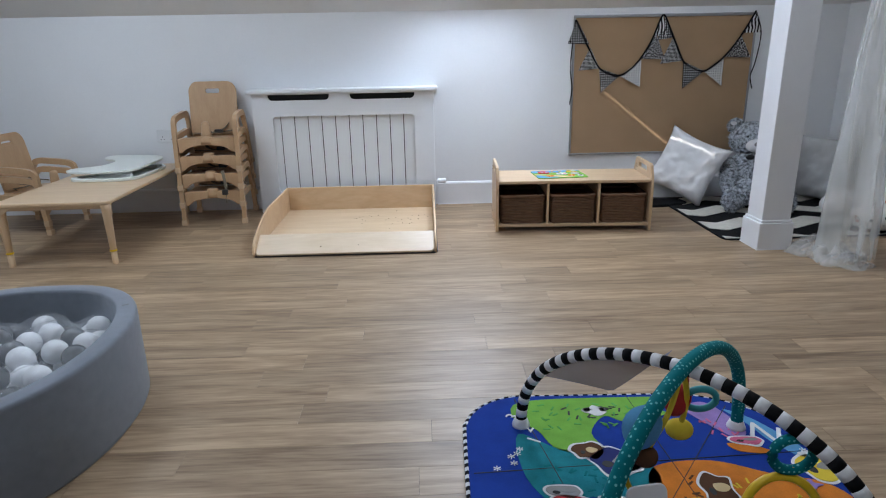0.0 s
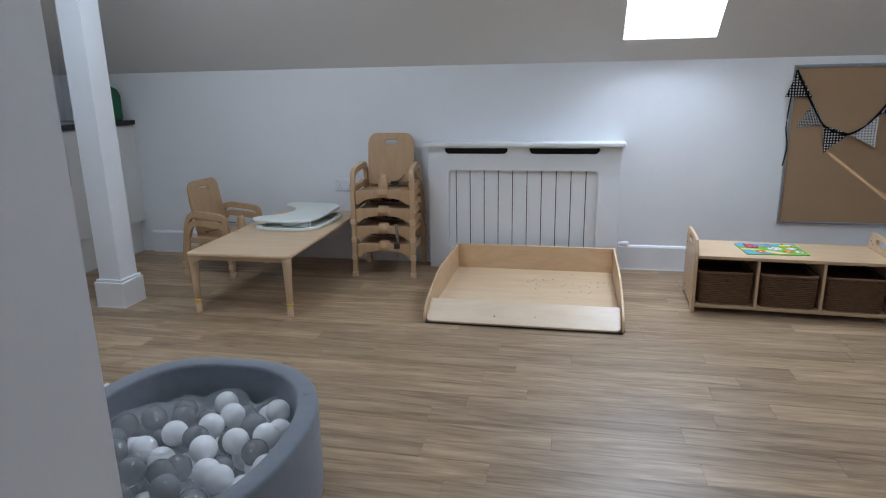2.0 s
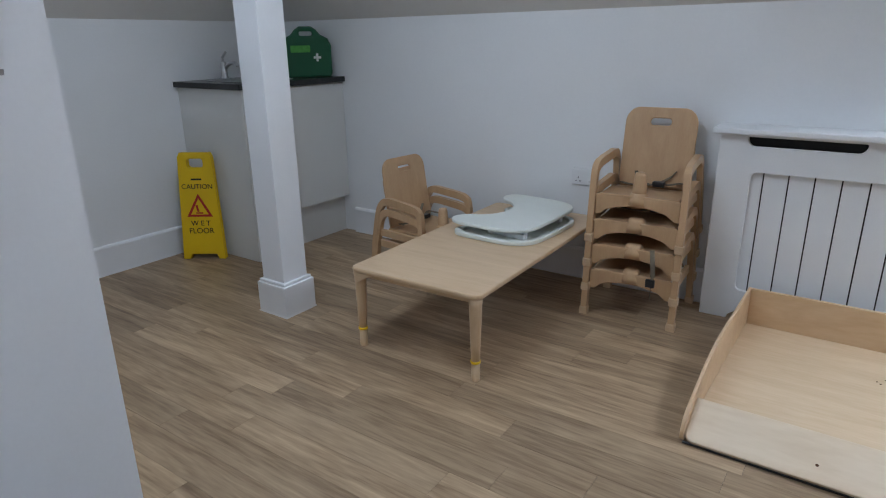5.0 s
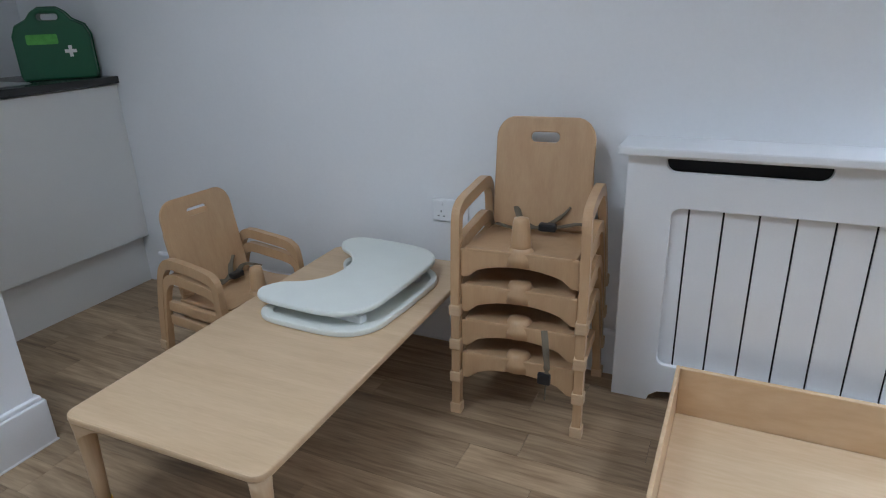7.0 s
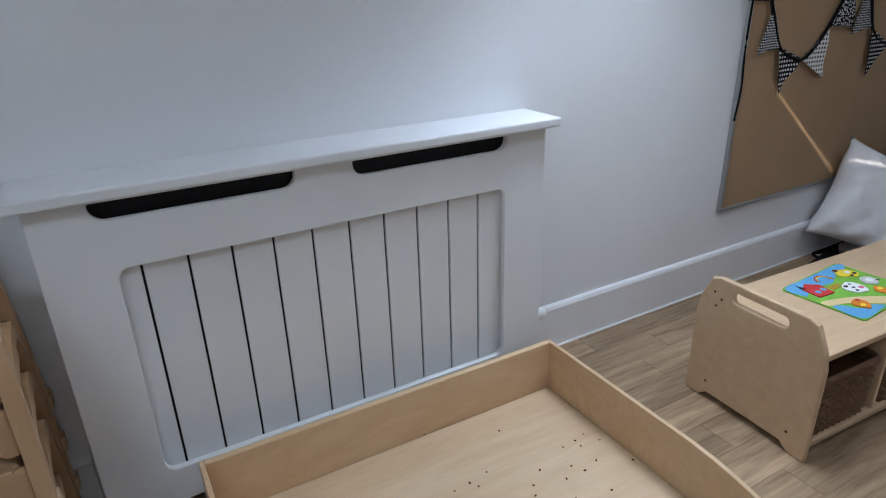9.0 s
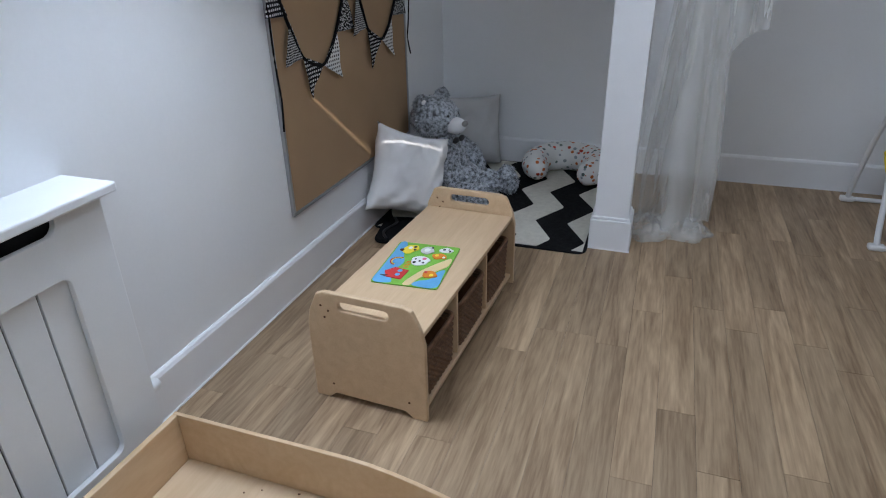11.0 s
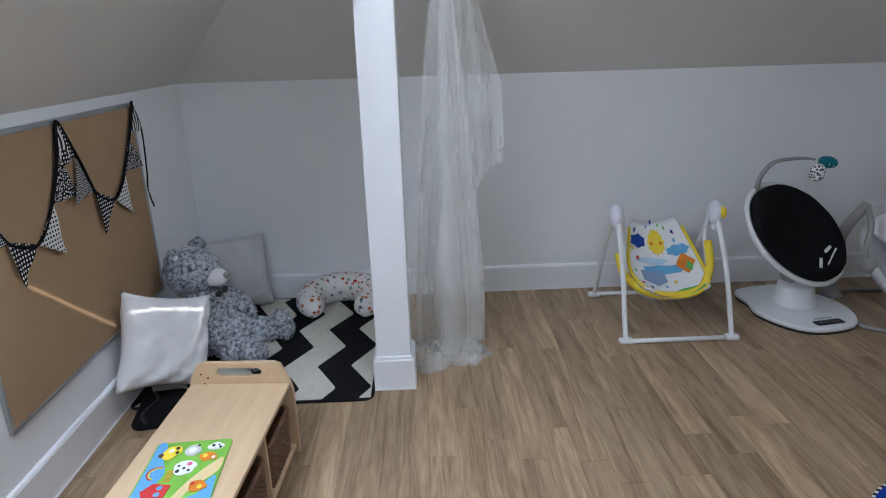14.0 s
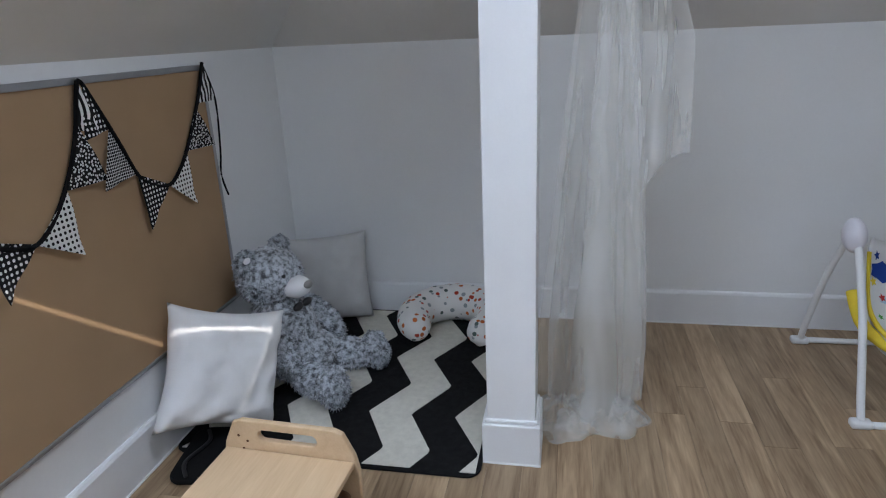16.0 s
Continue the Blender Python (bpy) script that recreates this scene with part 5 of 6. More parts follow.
def grey_swing():
    t = thing("grey_bouncer_swing", "grey infant swing with a padded oval seat", "baby swing", pose(2.52, 1.30, 0, 0, 0, -95))
    part("floor_ring", tube(curve([(0.27, -0.22, 0.012), (0.30, 0.10, 0.012), (0.2, 0.28, 0.012), (-0.2, 0.28, 0.012), (-0.30, 0.10, 0.012), (-0.27, -0.22, 0.012), (0, -0.30, 0.012)], 8, True), 0.012, 8, closed=True), GREY_P, t, smooth=True)
    part("motor_column", tube(curve([(-0.24, 0.14, 0.02), (-0.27, 0.18, 0.12), (-0.28, 0.12, 0.42), (-0.22, 0.04, 0.62)], 6), lambda s: 0.05 - 0.025 * s, 12), GREY_P, t, smooth=True)
    part("swing_arm", tube(curve([(-0.22, 0.04, 0.62), (-0.20, 0.0, 0.5), (-0.22, -0.03, 0.36), (-0.12, 0.0, 0.24)], 6), 0.016, 10), GREY_P, t, smooth=True)
    tilt = pose(0, -0.0, 0.33, 38, 0, 0)
    b = bmesh.new()
    n, g = 36, []
    for r, z in ((0.25, -0.14), (0.7, -0.11), (1.0, -0.02), (1.02, 0.02), (0.93, 0.03), (0.7, -0.02), (0.3, -0.06)):
        g.append([b.verts.new(tilt @ Vector((0.20 * r * math.cos(2 * math.pi * i / n), 0.33 * r * math.sin(2 * math.pi * i / n), z))) for i in range(n)])
    for A, B in zip(g, g[1:]):
        for i in range(n):
            b.faces.new((A[i], A[(i + 1) % n], B[(i + 1) % n], B[i]))
    b.faces.new(g[0]), b.faces.new(g[-1])
    part("seat", b, GREY_C, t, smooth=True)
    part("head_pad", blob(tilt @ Vector((0, 0.17, 0.02)), (0.12, 0.11, 0.035), (38, 0, 0), 3), WHITE_C, t, smooth=True)
    part("hub", blob((-0.20, -0.04, 0.30), (0.045, 0.05, 0.05), sub=2), GREY_P, t, smooth=True)
    for x in (-0.05, 0.05):
        part("harness", tube([tilt @ Vector((x, 0.10, 0.02)), tilt @ Vector((x * 0.5, -0.08, -0.01))], 0.014, 6, flat=0.3), WHITE_C, t)


grey_swing()

pin2 = thing("pin_board_east", "tan felt pin board in a grey aluminium frame", "pin board", pose(EAST, 0, 0))
part("felt", box(-0.012, -0.002, -0.40, 0.86, 0.36, 1.28), CORK, pin2)
for y0_, y1_, z0, z1 in ((-0.415, 0.875, 1.2805, 1.295), (-0.415, 0.875, 0.345, 0.3595), (0.8605, 0.875, 0.36, 1.28), (-0.415, -0.4005, 0.36, 1.28)):
    part("frame", box(-0.018, -0.001, y0_, y1_, z0, z1, 0.003), ALU, pin2)
ivy = thing("hanging_ivy", "trailing artificial green ivy hung beside the pin board", "plant", pose(EAST - 0.03, 0.80, 1.32))
part("stem", tube(curve([(0, 0, 0.0), (-0.02, 0.01, -0.2), (-0.01, -0.01, -0.4)], 6), 0.003, 5), LEAF, ivy)
rng = random.Random(5)
leaf_bm = bmesh.new()
vs = [leaf_bm.verts.new(c) for c in ((0, 0, 0), (0.012, 0.016, 0.003), (0, 0.045, -0.004), (-0.012, 0.016, 0.003), (0, 0.02, -0.002))]
for i in range(4):
    leaf_bm.faces.new((vs[4], vs[i], vs[(i + 1) % 4]))
leaf_me = mesh_of("leaf", leaf_bm, LEAF)
for i in range(110):
    lf = new("leaf", leaf_me)
    lf.parent = ivy
    lf.matrix_basis = pose(rng.gauss(-0.03, 0.018), rng.gauss(0.0, 0.035), -0.42 * rng.random(), rng.uniform(-70, 10), rng.uniform(-40, 40), rng.uniform(0, 360))

# ---- ball pit and play gym ----


def pit_loop(grow, n=72):
    out = []
    for i in range(n):
        a = 2 * math.pi * i / n
        c, s = math.cos(a), math.sin(a)
        e = 2 / (3.3 if c < 0 < s else 2.15 + 0.5 * max(0.0, -c))
        out.append((PX + (PA + grow) * math.copysign(abs(c) ** e, c), PY + (PB + grow) * math.copysign(abs(s) ** e, s)))
    return out


PX, PY, PA, PB, PH = -1.203, 2.465, 0.383, 0.498, 0.285
pit = thing("ball_pit", "grey felt covered foam ball pit with a rounded rim", "ball pit")
b = bmesh.new()
prof = [(0.0, 0.0), (0.004, 0.01), (0.004, PH - 0.012), (0.001, PH - 0.003), (-0.006, PH), (-0.052, PH), (-0.058, PH - 0.003), (-0.060, PH - 0.012), (-0.060, 0.03), (-0.30, 0.03)]
rings = [[b.verts.new((x, y, z)) for x, y in pit_loop(g)] for g, z in prof]
for A, B in zip(rings, rings[1:]):
    for i in range(len(A)):
        b.faces.new((A[i], A[(i + 1) % len(A)], B[(i + 1) % len(A)], B[i]))
b.faces.new(rings[-1]), b.faces.new(rings[0])
part("foam_wall", b, FELT, pit, smooth=True)
for i in (7, 29, 45, 63):
    q = [Vector((*pit_loop(g)[i], z + dz)) for g, z, dz in ((-0.0585, 0.05, 0), (-0.0585, PH - 0.02, 0), (-0.05, PH - 0.005, 0.001), (-0.038, PH + 0.0005, 0.0005), (-0.018, PH + 0.0005, 0.0005))]
    part("seam", tube(q, 0.0012, 5), GREY_P, pit, "stitched seam")
rng = random.Random(11)
me_w = mesh_of("white_ball", blob((0, 0, 0), (0.039, 0.039, 0.039), sub=3), BALL_W, True)
me_g = mesh_of("grey_ball", blob((0, 0, 0), (0.039, 0.039, 0.039), sub=3), BALL_G, True)
placed = []
for k in range(9000):
    x, y = PX + rng.uniform(-1, 1) * (PA - 0.10), PY + rng.uniform(-1, 1) * (PB - 0.10)
    if abs((x - PX) / (PA - 0.095)) ** 2.2 + abs((y - PY) / (PB - 0.095)) ** 2.2 > 1:
        continue
    z = 0.070
    for q in placed:
        d2 = (q[0] - x) ** 2 + (q[1] - y) ** 2
        if d2 < 0.0061:
            z = max(z, q[2] + math.sqrt(0.0061 - d2))
    top = 0.185 + 0.03 * math.cos((x - PX) * 4) * math.cos((y - PY) * 4)
    if z < top and len(placed) < 260:
        placed.append((x, y, z))
for x, y, z in placed:
    w = rng.random() < 0.36
    ob = tagged(new("pit_ball", me_w if w else me_g), "glossy white plastic play ball in the pit" if w else "glossy grey plastic play ball in the pit", "ball", "balls in the pit")
    ob.location = (x, y, z)
film = bmesh.new()
g = []
for i in range(41):
    row = []
    for j in range(41):
        u, v = i / 20 - 1, j / 20 - 1
        x, y = PX + u * (PA - 0.085), PY + v * (PB - 0.085)
        z = max([0.14] + [q[2] + 0.037 - 4.5 * ((q[0] - x) ** 2 + (q[1] - y) ** 2) for q in placed if q[2] > 0.14 and (q[0] - x) ** 2 + (q[1] - y) ** 2 < 0.006])
        row.append(film.verts.new((x, y, z + 0.004 + 0.006 * abs(noise.noise(Vector((u * 9, v * 9, 2)))))))
    g.append(row)
for i in range(40):
    for j in range(40):
        if abs(i / 20 - 0.975) ** 2.2 + abs(j / 20 - 0.975) ** 2.2 < 1:
            film.faces.new((g[i][j], g[i + 1][j], g[i + 1][j + 1], g[i][j + 1]))
bag = tagged(part("plastic_bag", film, FILM, None, "", True), "clear crinkled plastic bag over the play balls", "bag")

# activity gym
MX0, MX1, MY0, MY1 = 0.283, 1.29, 1.66, 2.60
gym = thing("activity_gym", "colourful padded baby play mat with two crossing toy arches", "play mat", pose(0.682, 2.268, 0, 0, 0, -2.1) @ Matrix.Diagonal((0.957, 0.957, 0.957, 1)) @ pose(-0.80, -2.33, 0))
edge = rounded(MX0, MX1, MY0, MY1, (0.20, 0.25, 0.34, 0.20), 10)
part("mat", plate(edge, 0.016, (), 0.005), BLUE_C, gym, "deep blue padded cloth")
loop = curve([(x, y, 0.009) for x, y in edge], 4, True)
n = len(loop)
tot = [0.0]
for i in range(n):
    tot.append(tot[-1] + (loop[(i + 1) % n] - loop[i]).length)
per = int(tot[-1] / 0.016)
pos, k = [], 0
for i in range(per + 1):
    w = tot[-1] * i / per
    while k < n - 1 and tot[k + 1] < w:
        k += 1
    pos.append(loop[k].lerp(loop[(k + 1) % n], (w - tot[k]) / max(1e-6, tot[k + 1] - tot[k])))
bw, bb = bmesh.new(), bmesh.new()
for i in range(per):
    tube([pos[i], pos[i + 1]], 0.0085, 6, bm=bw if i % 2 else bb)
part("border_white", bw, WHITE_C, gym, "white pieces of the checked binding")
part("border_black", bb, BLACK_C, gym, "black pieces of the checked binding")
for nm, pts, mt in (("meadow", [(0.47, 2.56), (0.80, 2.58), (0.98, 2.57), (0.86, 2.53), (0.92, 2.48), (0.78, 2.44), (0.72, 2.47), (0.66, 2.38), (0.68, 2.28), (0.55, 2.30), (0.50, 2.40), (0.44, 2.45)], LIME_C),
                    ("sea", [(0.44, 2.38), (0.56, 2.30), (0.72, 2.30), (0.80, 2.18), (0.72, 2.05), (0.60, 2.10), (0.52, 2.05), (0.44, 2.18)], TEAL_C),
                    ("desert", [(0.80, 2.22), (0.96, 2.24), (1.10, 2.18), (1.22, 2.14), (1.25, 2.05), (1.10, 2.02), (0.95, 1.96), (0.82, 2.02), (0.76, 2.12)], ORANGE_C),
                    ("desert_cloud", [(1.04, 2.32), (1.12, 2.30), (1.15, 2.27), (1.06, 2.28)], ORANGE_C),
                    ("coral", [(1.00, 2.53), (1.06, 2.54), (1.10, 2.47), (1.12, 2.38), (1.08, 2.34), (1.02, 2.42), (0.98, 2.50)], PURPLE_C),
                    ("shallows", [(1.10, 2.50), (1.17, 2.44), (1.24, 2.30), (1.24, 2.22), (1.17, 2.32), (1.14, 2.42)], SKYBLUE),
                    ("jungle", [(0.95, 1.92), (1.10, 1.98), (1.22, 1.90), (1.12, 1.78), (0.98, 1.80)], LIME_C),
                    ("dune", [(0.42, 2.00), (0.56, 2.02), (0.64, 1.90), (0.50, 1.80), (0.40, 1.86)], TEAL_C)):
    patch(nm, pts, mt, gym, 0.0155, 0.0016)
for nm, cx, cy, rx_, ry_, mt, sd in (("vehicle_print", 0.70, 2.24, 0.075, 0.055, mat("navy_cloth", (0.03, 0.04, 0.16), 0.9), 4), ("driver_print", 0.63, 2.29, 0.04, 0.035, BROWN_C, 5), ("headlamp_print", 0.735, 2.21, 0.025, 0.02, WHITE_C, 6), ("plane_print", 0.53, 2.06, 0.075, 0.045, RED_C, 7), ("plane_wing_print", 0.53, 2.12, 0.05, 0.025, GREY_P, 8), ("pilot_print", 0.47, 2.05, 0.035, 0.03, BROWN_C, 9), ("panda_print", 0.70, 2.50, 0.035, 0.025, WHITE_C, 3), ("panda_ear_print", 0.675, 2.505, 0.014, 0.012, INK, 2), ("panda_ear_print", 0.725, 2.505, 0.014, 0.012, INK, 2), ("star_print", 1.17, 2.13, 0.03, 0.02, PURPLE_C, 2), ("coral_print", 1.10, 2.33, 0.05, 0.02, PINK, 8), ("giraffe_print", 1.24, 2.20, 0.06, 0.05, YELLOW_C, 12), ("bird_print", 1.24, 2.26, 0.03, 0.015, WHITE_C, 13), ("shrub_print", 0.93, 2.12, 0.045, 0.06, BROWN_C, 14), ("reptile_print", 0.66, 2.08, 0.05, 0.012, YELLOW_C, 15)):
    q = patch(nm, oval(cx, cy, rx_, ry_, 11, sd, 0.6), mt, gym, 0.0178, 0.0016)
    if rx_ > 0.034 and mt is not WHITE_C:
        patch("print_outline", oval(cx, cy, rx_ + 0.008, ry_ + 0.008, 11, sd, 0.6), WHITE_C, q, 0.0170, 0.0012)
        patch("print_detail", oval(cx + rx_ * 0.25, cy + ry_ * 0.1, rx_ * 0.4, ry_ * 0.35, 7, sd + 1, 0.5), SAND_C if mt is BROWN_C else GREY_P, q, 0.0194, 0.0006)
        patch("print_detail", oval(cx - rx_ * 0.4, cy - ry_ * 0.2, rx_ * 0.2, ry_ * 0.25, 6, sd + 2, 0.5), INK, q, 0.0194, 0.0006)
rng = random.Random(31)
for k, (mt, cx, cy, wx, wy, n) in enumerate(((GREEN_C, 0.66, 2.47, 0.16, 0.07, 26), (TEAL, 0.58, 2.17, 0.10, 0.08, 22), (YELLOW_C, 1.02, 2.10, 0.16, 0.06, 14), (BROWN_C, 0.88, 2.10, 0.07, 0.07, 16), (INK, 0.70, 2.48, 0.12, 0.05, 12), (PINK, 1.05, 2.40, 0.05, 0.05, 10))):
    b = bmesh.new()
    for _ in range(n):
        a = rng.random() * 180
        box(-0.011, 0.011, -0.003, 0.003, 0, 0.0007, m=pose(cx + rng.uniform(-wx, wx), cy + rng.uniform(-wy, wy), 0.0172, 0, 0, a), bm=b)
    tagged(part("print_strokes", b, mt, gym, "small printed leaves and marks"), kind="stuff")
for a_, b_ in (((0.45, 2.58), (0.62, 1.70)), ((0.30, 2.20), (1.27, 2.28)), ((0.82, 2.59), (0.90, 1.70)), ((1.12, 2.52), (0.70, 1.95))):
    part("quilt_seam", tube([(*a_, 0.0165), (*b_, 0.0165)], 0.0016, 4), INK, gym)
for w, x, y, a in (("3", 0.435, 2.47, 60), ("2", 0.47, 2.405, 60), ("1", 0.485, 2.345, 60)):
    text("number", w, 0.06, WHITE_INK, gym, pose(x, y, 0.0186, 0, 0, a))
text("letter", "N", 0.13, WHITE_INK, gym, pose(1.17, 2.36, 0.0175, 0, 0, -25))
rng = random.Random(2)
for cx, cy in ((0.40, 2.25), (1.22, 2.22)):
    for i in range(5):
        text("snow_mark", "*", 0.05, WHITE_INK, gym, pose(cx + rng.uniform(-0.04, 0.04), cy + rng.uniform(-0.05, 0.05), 0.0175))

TOP = 0.385
a0, a1 = Vector((0.455, 2.43, 0.02)), Vector((1.13, 1.76, 0.02))
c0, c1 = Vector((1.10, 2.40, 0.02)), Vector((0.51, 1.76, 0.02))


def arch(p, q, top, n):
    """A bowed arch from p to q."""
    return [p.lerp(q, 0.5 - 0.5 * math.cos(math.pi * i / n) * (0.92 + 0.08 * abs(math.cos(math.pi * i / n)))) + Vector((0, 0, top * max(0.0, math.sin(math.pi * i / n)) ** 0.85)) for i in range(n + 1)]


path = arch(a0, a1, TOP - 0.02, 84)
bands = arch(a0, a1, TOP - 0.02, 112)
ar = part("striped_arch", tube(bands, 0.0155, 10), BLACK_C, gym, "black and white striped cloth arch", True)
for i in range(56):
    part("band", tube(bands[i * 2:i * 2 + 3], 0.0166, 10), WHITE_C if i % 2 else BLACK_C, ar, "", True)
part("teal_arch", tube(arch(c0, c1, TOP + 0.005, 60), 0.018, 12), TEAL, gym, "teal arch with pale dots", True)
for p_ in (a0, a1, c0, c1):
    part("arch_socket", lathe([(0.028, 0.016), (0.027, 0.022), (0.022, 0.034), (0.018, 0.042)], 16, pose(p_.x, p_.y, 0)), WHITE_P, gym, smooth=True)
# side screen behind the arches
b = bmesh.new()
pts = [path[i] for i in range(9, 40)]
for i in range(len(pts) - 1):
    lo = [Vector((p.x + 0.06 * (i + k) / 30, p.y + 0.10 * (i + k) / 30, max(0.20, p.z - 0.02 - 0.16 * math.sin(math.pi * (i + k) / 30)))) for k, p in enumerate((pts[i], pts[i + 1]))]
    b.faces.new([b.verts.new(q) for q in (pts[i], pts[i + 1], lo[1], lo[0])])
bmesh.ops.remove_doubles(b, verts=b.verts, dist=0.0005)
part("mesh_screen", b, clear_mat("grey_net", 0.75, (0.16, 0.16, 0.24), 0.9), gym, "grey net side screen", True)
mid = path[42]
for nm, off, r, mt, lab in (("whale_toy", (-0.09, -0.02, -0.15), (0.046, 0.042, 0.060), SKYBLUE, "light blue plush toy"), ("bird_toy", (0.02, 0.05, -0.12), (0.030, 0.028, 0.046), RED_C, "red plush toy"), ("lion_toy", (0.03, 0.05, -0.20), (0.034, 0.028, 0.030), YELLOW_C, "yellow plush toy"), ("brown_toy", (-0.08, -0.02, -0.23), (0.035, 0.03, 0.03), BROWN_C, "brown plush toy")):
    c = mid + Vector(off)
    q = part(nm, blob(c, r, (0, 15, 0), 3, 0.006, 14), mt, gym, lab, True)
    part("loop", tube(curve([mid, mid.lerp(c, 0.5) + Vector((0.015, 0, 0)), c], 5), 0.007, 6), RED_C if mt is RED_C else YELLOW_C, q)
part("ring", tube([mid + Vector((0.07 + 0.04 * math.cos(a), 0.04, -0.11 + 0.028 * math.sin(a))) for a in (2 * math.pi * i / 20 for i in range(20))], 0.009, 8, closed=True), mat("aqua_plastic", (0.03, 0.32, 0.36), 0.4), gym, smooth=True)
hang = path[58]
part("teal_ring", tube([hang + Vector((0.045 * math.cos(a), 0.0, -0.06 + 0.04 * math.sin(a))) for a in (2 * math.pi * i / 20 for i in range(20))], 0.012, 8, closed=True), TEAL, gym, smooth=True)
c = hang + Vector((-0.02, -0.03, -0.20))
yr = part("yellow_ring", tube([c + Vector((0.085 * math.cos(a), 0.03 * math.sin(a), 0.085 * math.sin(a))) for a in (2 * math.pi * i / 36 for i in range(36))], 0.010, 8, closed=True), YELLOW, gym, "yellow plastic mirror ring", True)
part("hook", tube(curve([hang + Vector((0, 0, -0.09)), c + Vector((0.02, 0.03, 0.10)), c + Vector((0, 0.03, 0.085))], 5), 0.007, 6), YELLOW, yr)
lw = arch(c0, c1, TOP, 60)[47]
part("white_tag", plate(rounded(-0.04, 0.05, -0.12, 0.0, 0.02), 0.006, (), 0.002, Matrix.Translation(lw + Vector((0.05, 0.0, -0.02))) @ pose(0, 0, 0, 75, 0, 10)), WHITE_C, gym, "white cloth tag toy")
part("yellow_tail", tube(curve([mid + Vector((-0.12, -0.05, -0.20)), mid + Vector((-0.13, -0.05, -0.27)), mid + Vector((-0.10, -0.05, -0.33))], 5), 0.007, 6), YELLOW, gym, smooth=True)

# ---- sink corner ----
cab = thing("sink_cabinet", "white kitchen base cabinet with a steel bar handle", "cabinet")
CH = 0.972
part("end_panel", box(WEST + 0.002, -3.305, 4.520, 4.538, 0.0, CH - 0.002, 0.002), CAB, cab)
part("body", box(WEST + 0.002, -3.325, 4.5385, 5.30, 0.24, CH - 0.002), CAB, cab)
part("door", box(-3.3245, -3.305, 4.542, 5.28, 0.245, CH - 0.006, 0.002), CAB, cab)
part("filler_strip", box(-3.3245, -3.308, 5.2815, 5.303, 0.245, CH - 0.006), CAB, cab)
part("kickboard", box(-3.37, -3.355, 4.5385, 5.303, 0.0, 0.238), CAB, cab)
h = part("handle", tube([(-3.278, 4.585, 0.62), (-3.278, 4.585, 0.88)], 0.006, 10), STEEL, cab, "brushed steel bar handle", True)
for z in (0.65, 0.83):
    part("handle_foot", tube([(-3.305, 4.585, z), (-3.278, 4.585, z)], 0.005, 8), STEEL, h)
top = thing("worktop", "black laminate worktop with an inset sink", "worktop")
part("slab", plate(rounded(WEST + 0.002, -3.285, 4.495, 5.303, 0.004), 0.032, [rounded(-3.75, -3.39, 4.64, 4.97, 0.06)], 0.003, pose(0, 0, CH)), BLACKTOP, top)
sink = thing("sink", "round-cornered stainless steel sink in the worktop", "sink")
b = bmesh.new()
loops = [[b.verts.new((x, y, z)) for x, y in rounded(-3.76 + g, -3.38 - g, 4.63 + g, 4.98 - g, 0.07)] for g, z in ((-0.012, CH + 0.0325), (-0.008, CH + 0.036), (0.008, CH + 0.034), (0.014, CH + 0.02), (0.03, CH - 0.12), (0.09, CH - 0.125))]
for A, B in zip(loops, loops[1:]):
    for i in range(len(A)):
        b.faces.new((A[i], A[(i + 1) % len(A)], B[(i + 1) % len(A)], B[i]))
b.faces.new(loops[-1])
part("bowl", b, STEEL, sink, smooth=True)
tap = thing("mixer_tap", "chrome single-lever mixer tap beside the sink", "tap", pose(-3.80, 4.80, CH + 0.032))
part("body", lathe([(0.024, 0), (0.024, 0.01), (0.019, 0.016), (0.018, 0.09), (0.014, 0.10)], 18), STEEL, tap, smooth=True)
part("spout", tube(curve([(0, 0, 0.05), (0.05, 0, 0.085), (0.11, 0, 0.095), (0.13, 0, 0.075)], 6), 0.010, 10), STEEL, tap, smooth=True)
part("lever", tube(curve([(0, 0, 0.10), (-0.005, 0, 0.125), (0.045, -0.01, 0.155)], 5), 0.008, 8), STEEL, tap, smooth=True)
fa = thing("first_aid_box", "dark green plastic first aid case with a white cross", "first aid box", pose(-3.47, 5.17, CH + 0.033, 0, 0, 48) @ Matrix.Diagonal((1.12, 1.12, 1.16, 1)))
body = [(-0.125, 0), (0.125, 0), (0.13, 0.02), (0.13, 0.155), (0.115, 0.19), (0.075, 0.21), (0.055, 0.235), (0.03, 0.25), (-0.03, 0.25), (-0.055, 0.235), (-0.075, 0.21), (-0.115, 0.19), (-0.13, 0.155), (-0.13, 0.02)]
part("case", plate(body, 0.11, [rounded(-0.035, 0.035, 0.208, 0.230, 0.010)], 0.008, pose(0, 0.055, 0, 90)), GREEN_P, fa)
part("label_panel", plate(rounded(-0.085, 0.02, 0.125, 0.160, 0.006), 0.001, (), 0, pose(0, -0.0555, 0, 90)), GREEN_C, fa)
part("cross_bar", box(0.035, 0.075, -0.0575, -0.0552, 0.093, 0.105), WHITE_INK, fa)
part("cross_bar", box(0.049, 0.061, -0.0582, -0.0552, 0.079, 0.119), WHITE_INK, fa)
part("rim", tube([(x, 0.0, z) for x, z in [(p * 1.005, q) for p, q in body]], 0.005, 6, closed=True), GREEN_P, fa)

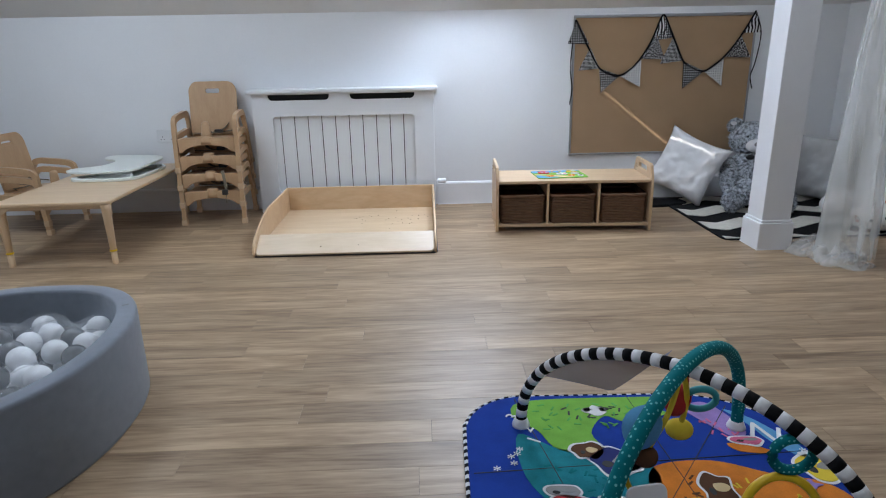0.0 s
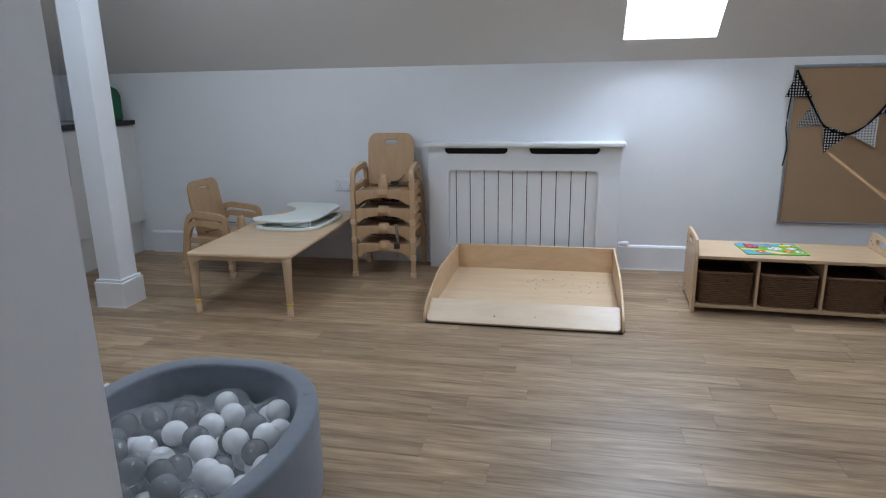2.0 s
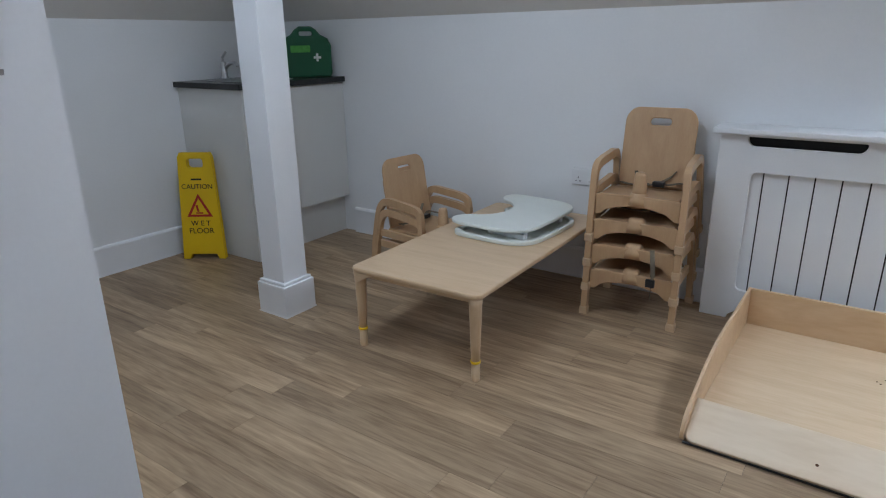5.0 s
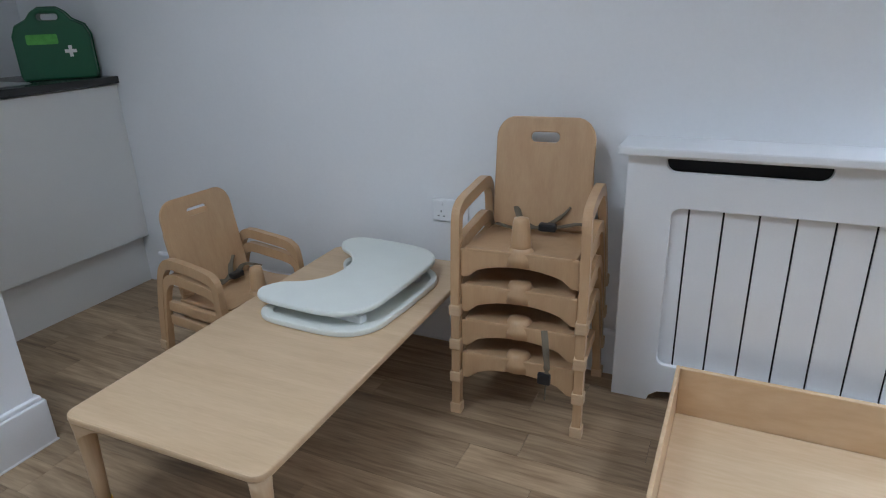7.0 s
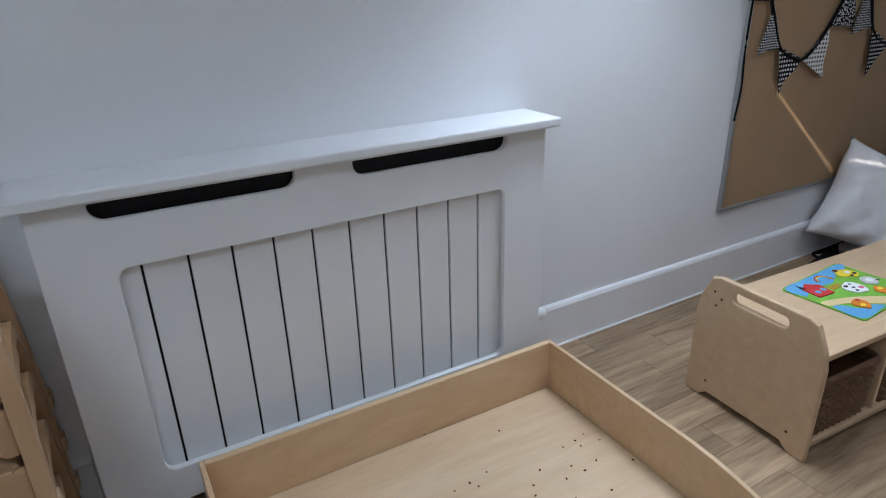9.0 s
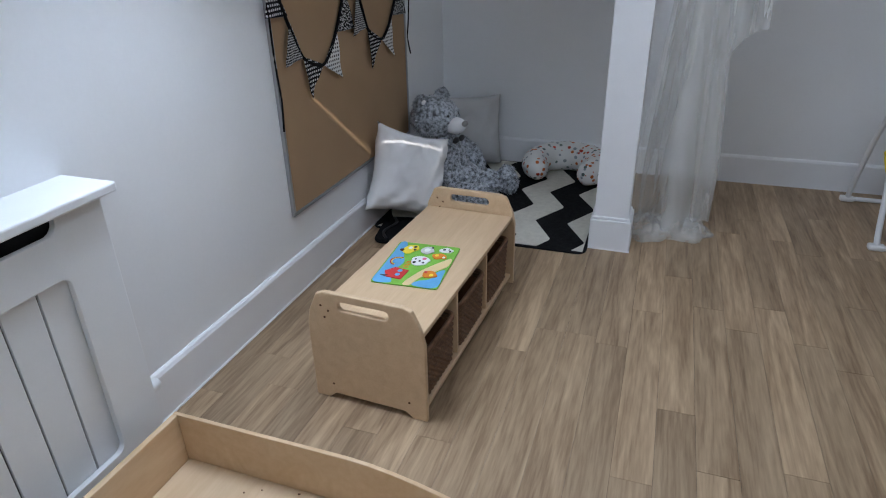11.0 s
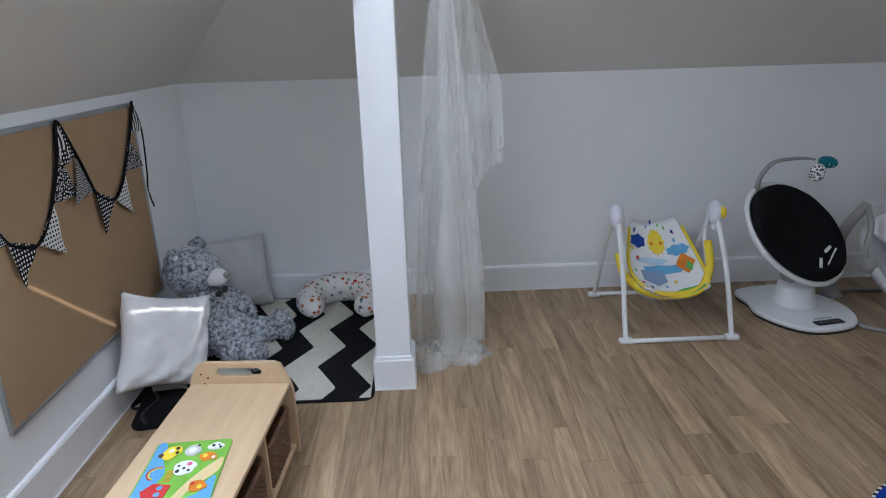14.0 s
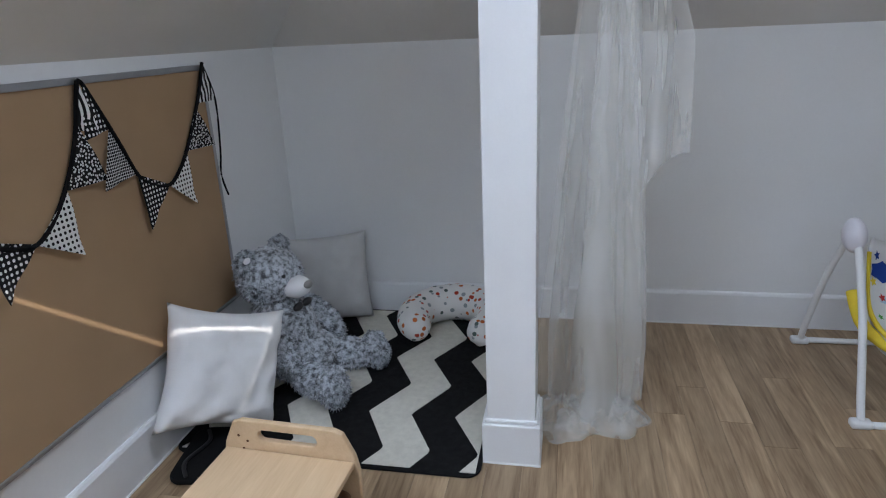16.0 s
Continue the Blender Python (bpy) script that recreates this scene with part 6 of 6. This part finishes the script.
sign = thing("wet_floor_sign", "folded yellow wet floor caution sign leaning on the cabinet", "floor sign", pose(-3.675, 4.395, 0, 0, 0, 34) @ pose(0, 0, 0, -4))
prof = [(-0.125, 0), (-0.085, 0), (-0.075, 0.03), (0.075, 0.03), (0.085, 0), (0.125, 0), (0.098, 0.60), (0.085, 0.625), (-0.085, 0.625), (-0.098, 0.60)]
for y in (0.0, 0.024):
    part("leaf", plate(prof, 0.016, [rounded(-0.045, 0.045, 0.54, 0.59, 0.015)], 0.004, pose(0, y, 0, 90)), YELLOW, sign)
face = pose(0, -0.0168, 0, 90)
text("caution", "CAUTION", 0.040, INK, sign, face @ pose(0, 0.43, 0))
text("wet", "W E T", 0.042, INK, sign, face @ pose(0, 0.215, 0))
text("floor_word", "FLOOR", 0.046, INK, sign, face @ pose(0, 0.170, 0))
tri = [(-0.075, 0), (0.075, 0), (0.0, 0.135)]
part("warning_triangle", plate(tri, 0.001, [[(-0.052, 0.013), (0.052, 0.013), (0.0, 0.108)]], 0, face @ pose(0, 0.255, 0)), RED_INK, sign)
part("warning_bars", box(-0.02, 0.02, 0.018, 0.026, 0, 0.001, m=face @ pose(0, 0.255, 0), bm=box(-0.006, 0.006, 0.03, 0.07, 0, 0.001, m=face @ pose(0, 0.255, 0, 0, 0, 12))), RED_INK, sign)
part("maker_mark", box(-0.03, 0.03, 0.468, 0.478, 0, 0.001, m=face), INK, sign)

for o in (cab, top, sink, tap, fa):
    o.location.x -= 0.035

# shelf unit by the partition
sh = thing("shelf_unit", "maple shelf unit on castors by the partition", "shelf", pose(-3.225, STUB_Y + 0.024, 0, 0, 0, 0))
prof = [(0.0, 0.04), (0.02, 0.04), (0.55, 0.04), (0.57, 0.06), (0.57, 0.45), (0.55, 0.52), (0.50, 0.56), (0.0, 0.56)]
for x in (0.0, 0.11):
    e = part("end_panel", plate([(y, z) for y, z in prof], 0.018, (), 0.004, Matrix.Translation((x, 0, 0)) @ Matrix(((0, 0, 1, 0), (1, 0, 0, 0), (0, 1, 0, 0), (0, 0, 0, 1)))), MAPLE, sh)
    for y, z in ((0.53, 0.10), (0.53, 0.30), (0.53, 0.45)):
        part("screw_cap", lathe([(0.004, 0), (0.003, 0.0012)], 8, Matrix.Translation((x + 0.018, y, z)) @ pose(0, 0, 0, 0, 90)), BROWN_C, e)
for z in (0.06, 0.28, 0.50):
    part("shelf", box(0.0185, 0.1095, 0.02, 0.54, z, z + 0.018, 0.002), MAPLE, sh)
for y in (0.06, 0.50):
    part("castor", tube([(0.05, y, 0.021), (0.075, y, 0.021)], 0.021, 14), BLACK_P, sh, smooth=True)

# wall board on the partition
wb = thing("wall_board", "grey framed wall board covered with clear plastic film", "wall board", pose(STUB_X, 2.775, 0.0, 0, 0, 0))
part("panel", box(0.001, 0.012, -0.90, -0.012, 1.19, 1.95), WHITE_P, wb)
for y0_, y1_, z0, z1 in ((-0.90, 0, 1.178, 1.1895), (-0.0115, 0.0, 1.19, 1.95)):
    part("frame", box(0.001, 0.016, y0_, y1_, z0, z1, 0.002), ALU, wb)
part("pen_tray", plate([(0.0, 0), (0.055, 0), (0.058, 0.010), (0.052, 0.010), (0.05, 0.005), (0.0, 0.006)], 0.90, (), 0, Matrix(((1, 0, 0, 0), (0, 0, 1, -0.88), (0, 1, 0, 1.165), (0, 0, 0, 1)))), ALU, wb)
b = bmesh.new()
g = [[b.verts.new((0.016 + 0.008 * abs(noise.noise(Vector((i * 0.5, j * 0.4, 1)))), -0.75 + i * 0.036, 1.20 + j * 0.036)) for j in range(21)] for i in range(21)]
for i in range(20):
    for j in range(20):
        b.faces.new((g[i][j], g[i + 1][j], g[i + 1][j + 1], g[i][j + 1]))
part("film", b, FILM, wb, smooth=True)
b = bmesh.new()
for i in range(7):
    box(0.025, 0.0256, -0.10 + 0.003 * i - 0.05, -0.03, 1.22 + i * 0.012, 1.223 + i * 0.012, bm=b)
part("print_lines", b, GREY_P, wb)

# ---- floor ----
sub = struct("floor", box(WEST, EAST, SOUTH, NORTH, -0.05, -0.003), JOINT, "light oak effect plank floor", "floor")
PWID, PLEN = 0.1143, 0.914


def plank_mesh(x0, x1):
    b = box(0.0006, x1 - x0 - 0.0006, 0.0005, PWID - 0.0005, -0.003, 0.0, 0.0)
    return b


cache, count, rest = {}, 0, bmesh.new()
rng = random.Random(8)
r = 0
y = NORTH - PWID
todo = []
while y > SOUTH - PWID:
    x = WEST - rng.random() * PLEN
    while x < EAST:
        a, c = max(x, WEST), min(x + PLEN, EAST)
        if c - a > 0.03:
            todo.append((round(a, 3), round(c, 3), y))
        x += PLEN
    y -= PWID
near = [q for q in todo if q[2] > 1.3 and q[1] > -2.9][:300]
near_set = set(near)
for a, c, y in todo:
    if (a, c, y) in near_set:
        key = round(c - a, 3)
        if key not in cache:
            cache[key] = mesh_of("plank", plank_mesh(0, key), PLANK)
        ob = new("plank", cache[key])
        ob.parent, ob.location = sub, (a, y, 0)
    else:
        box(a + 0.0006, c - 0.0006, y + 0.0005, y + PWID - 0.0005, -0.003, 0.0, bm=rest)
tagged(part("plank_field", rest, PLANK, sub), kind="stuff")
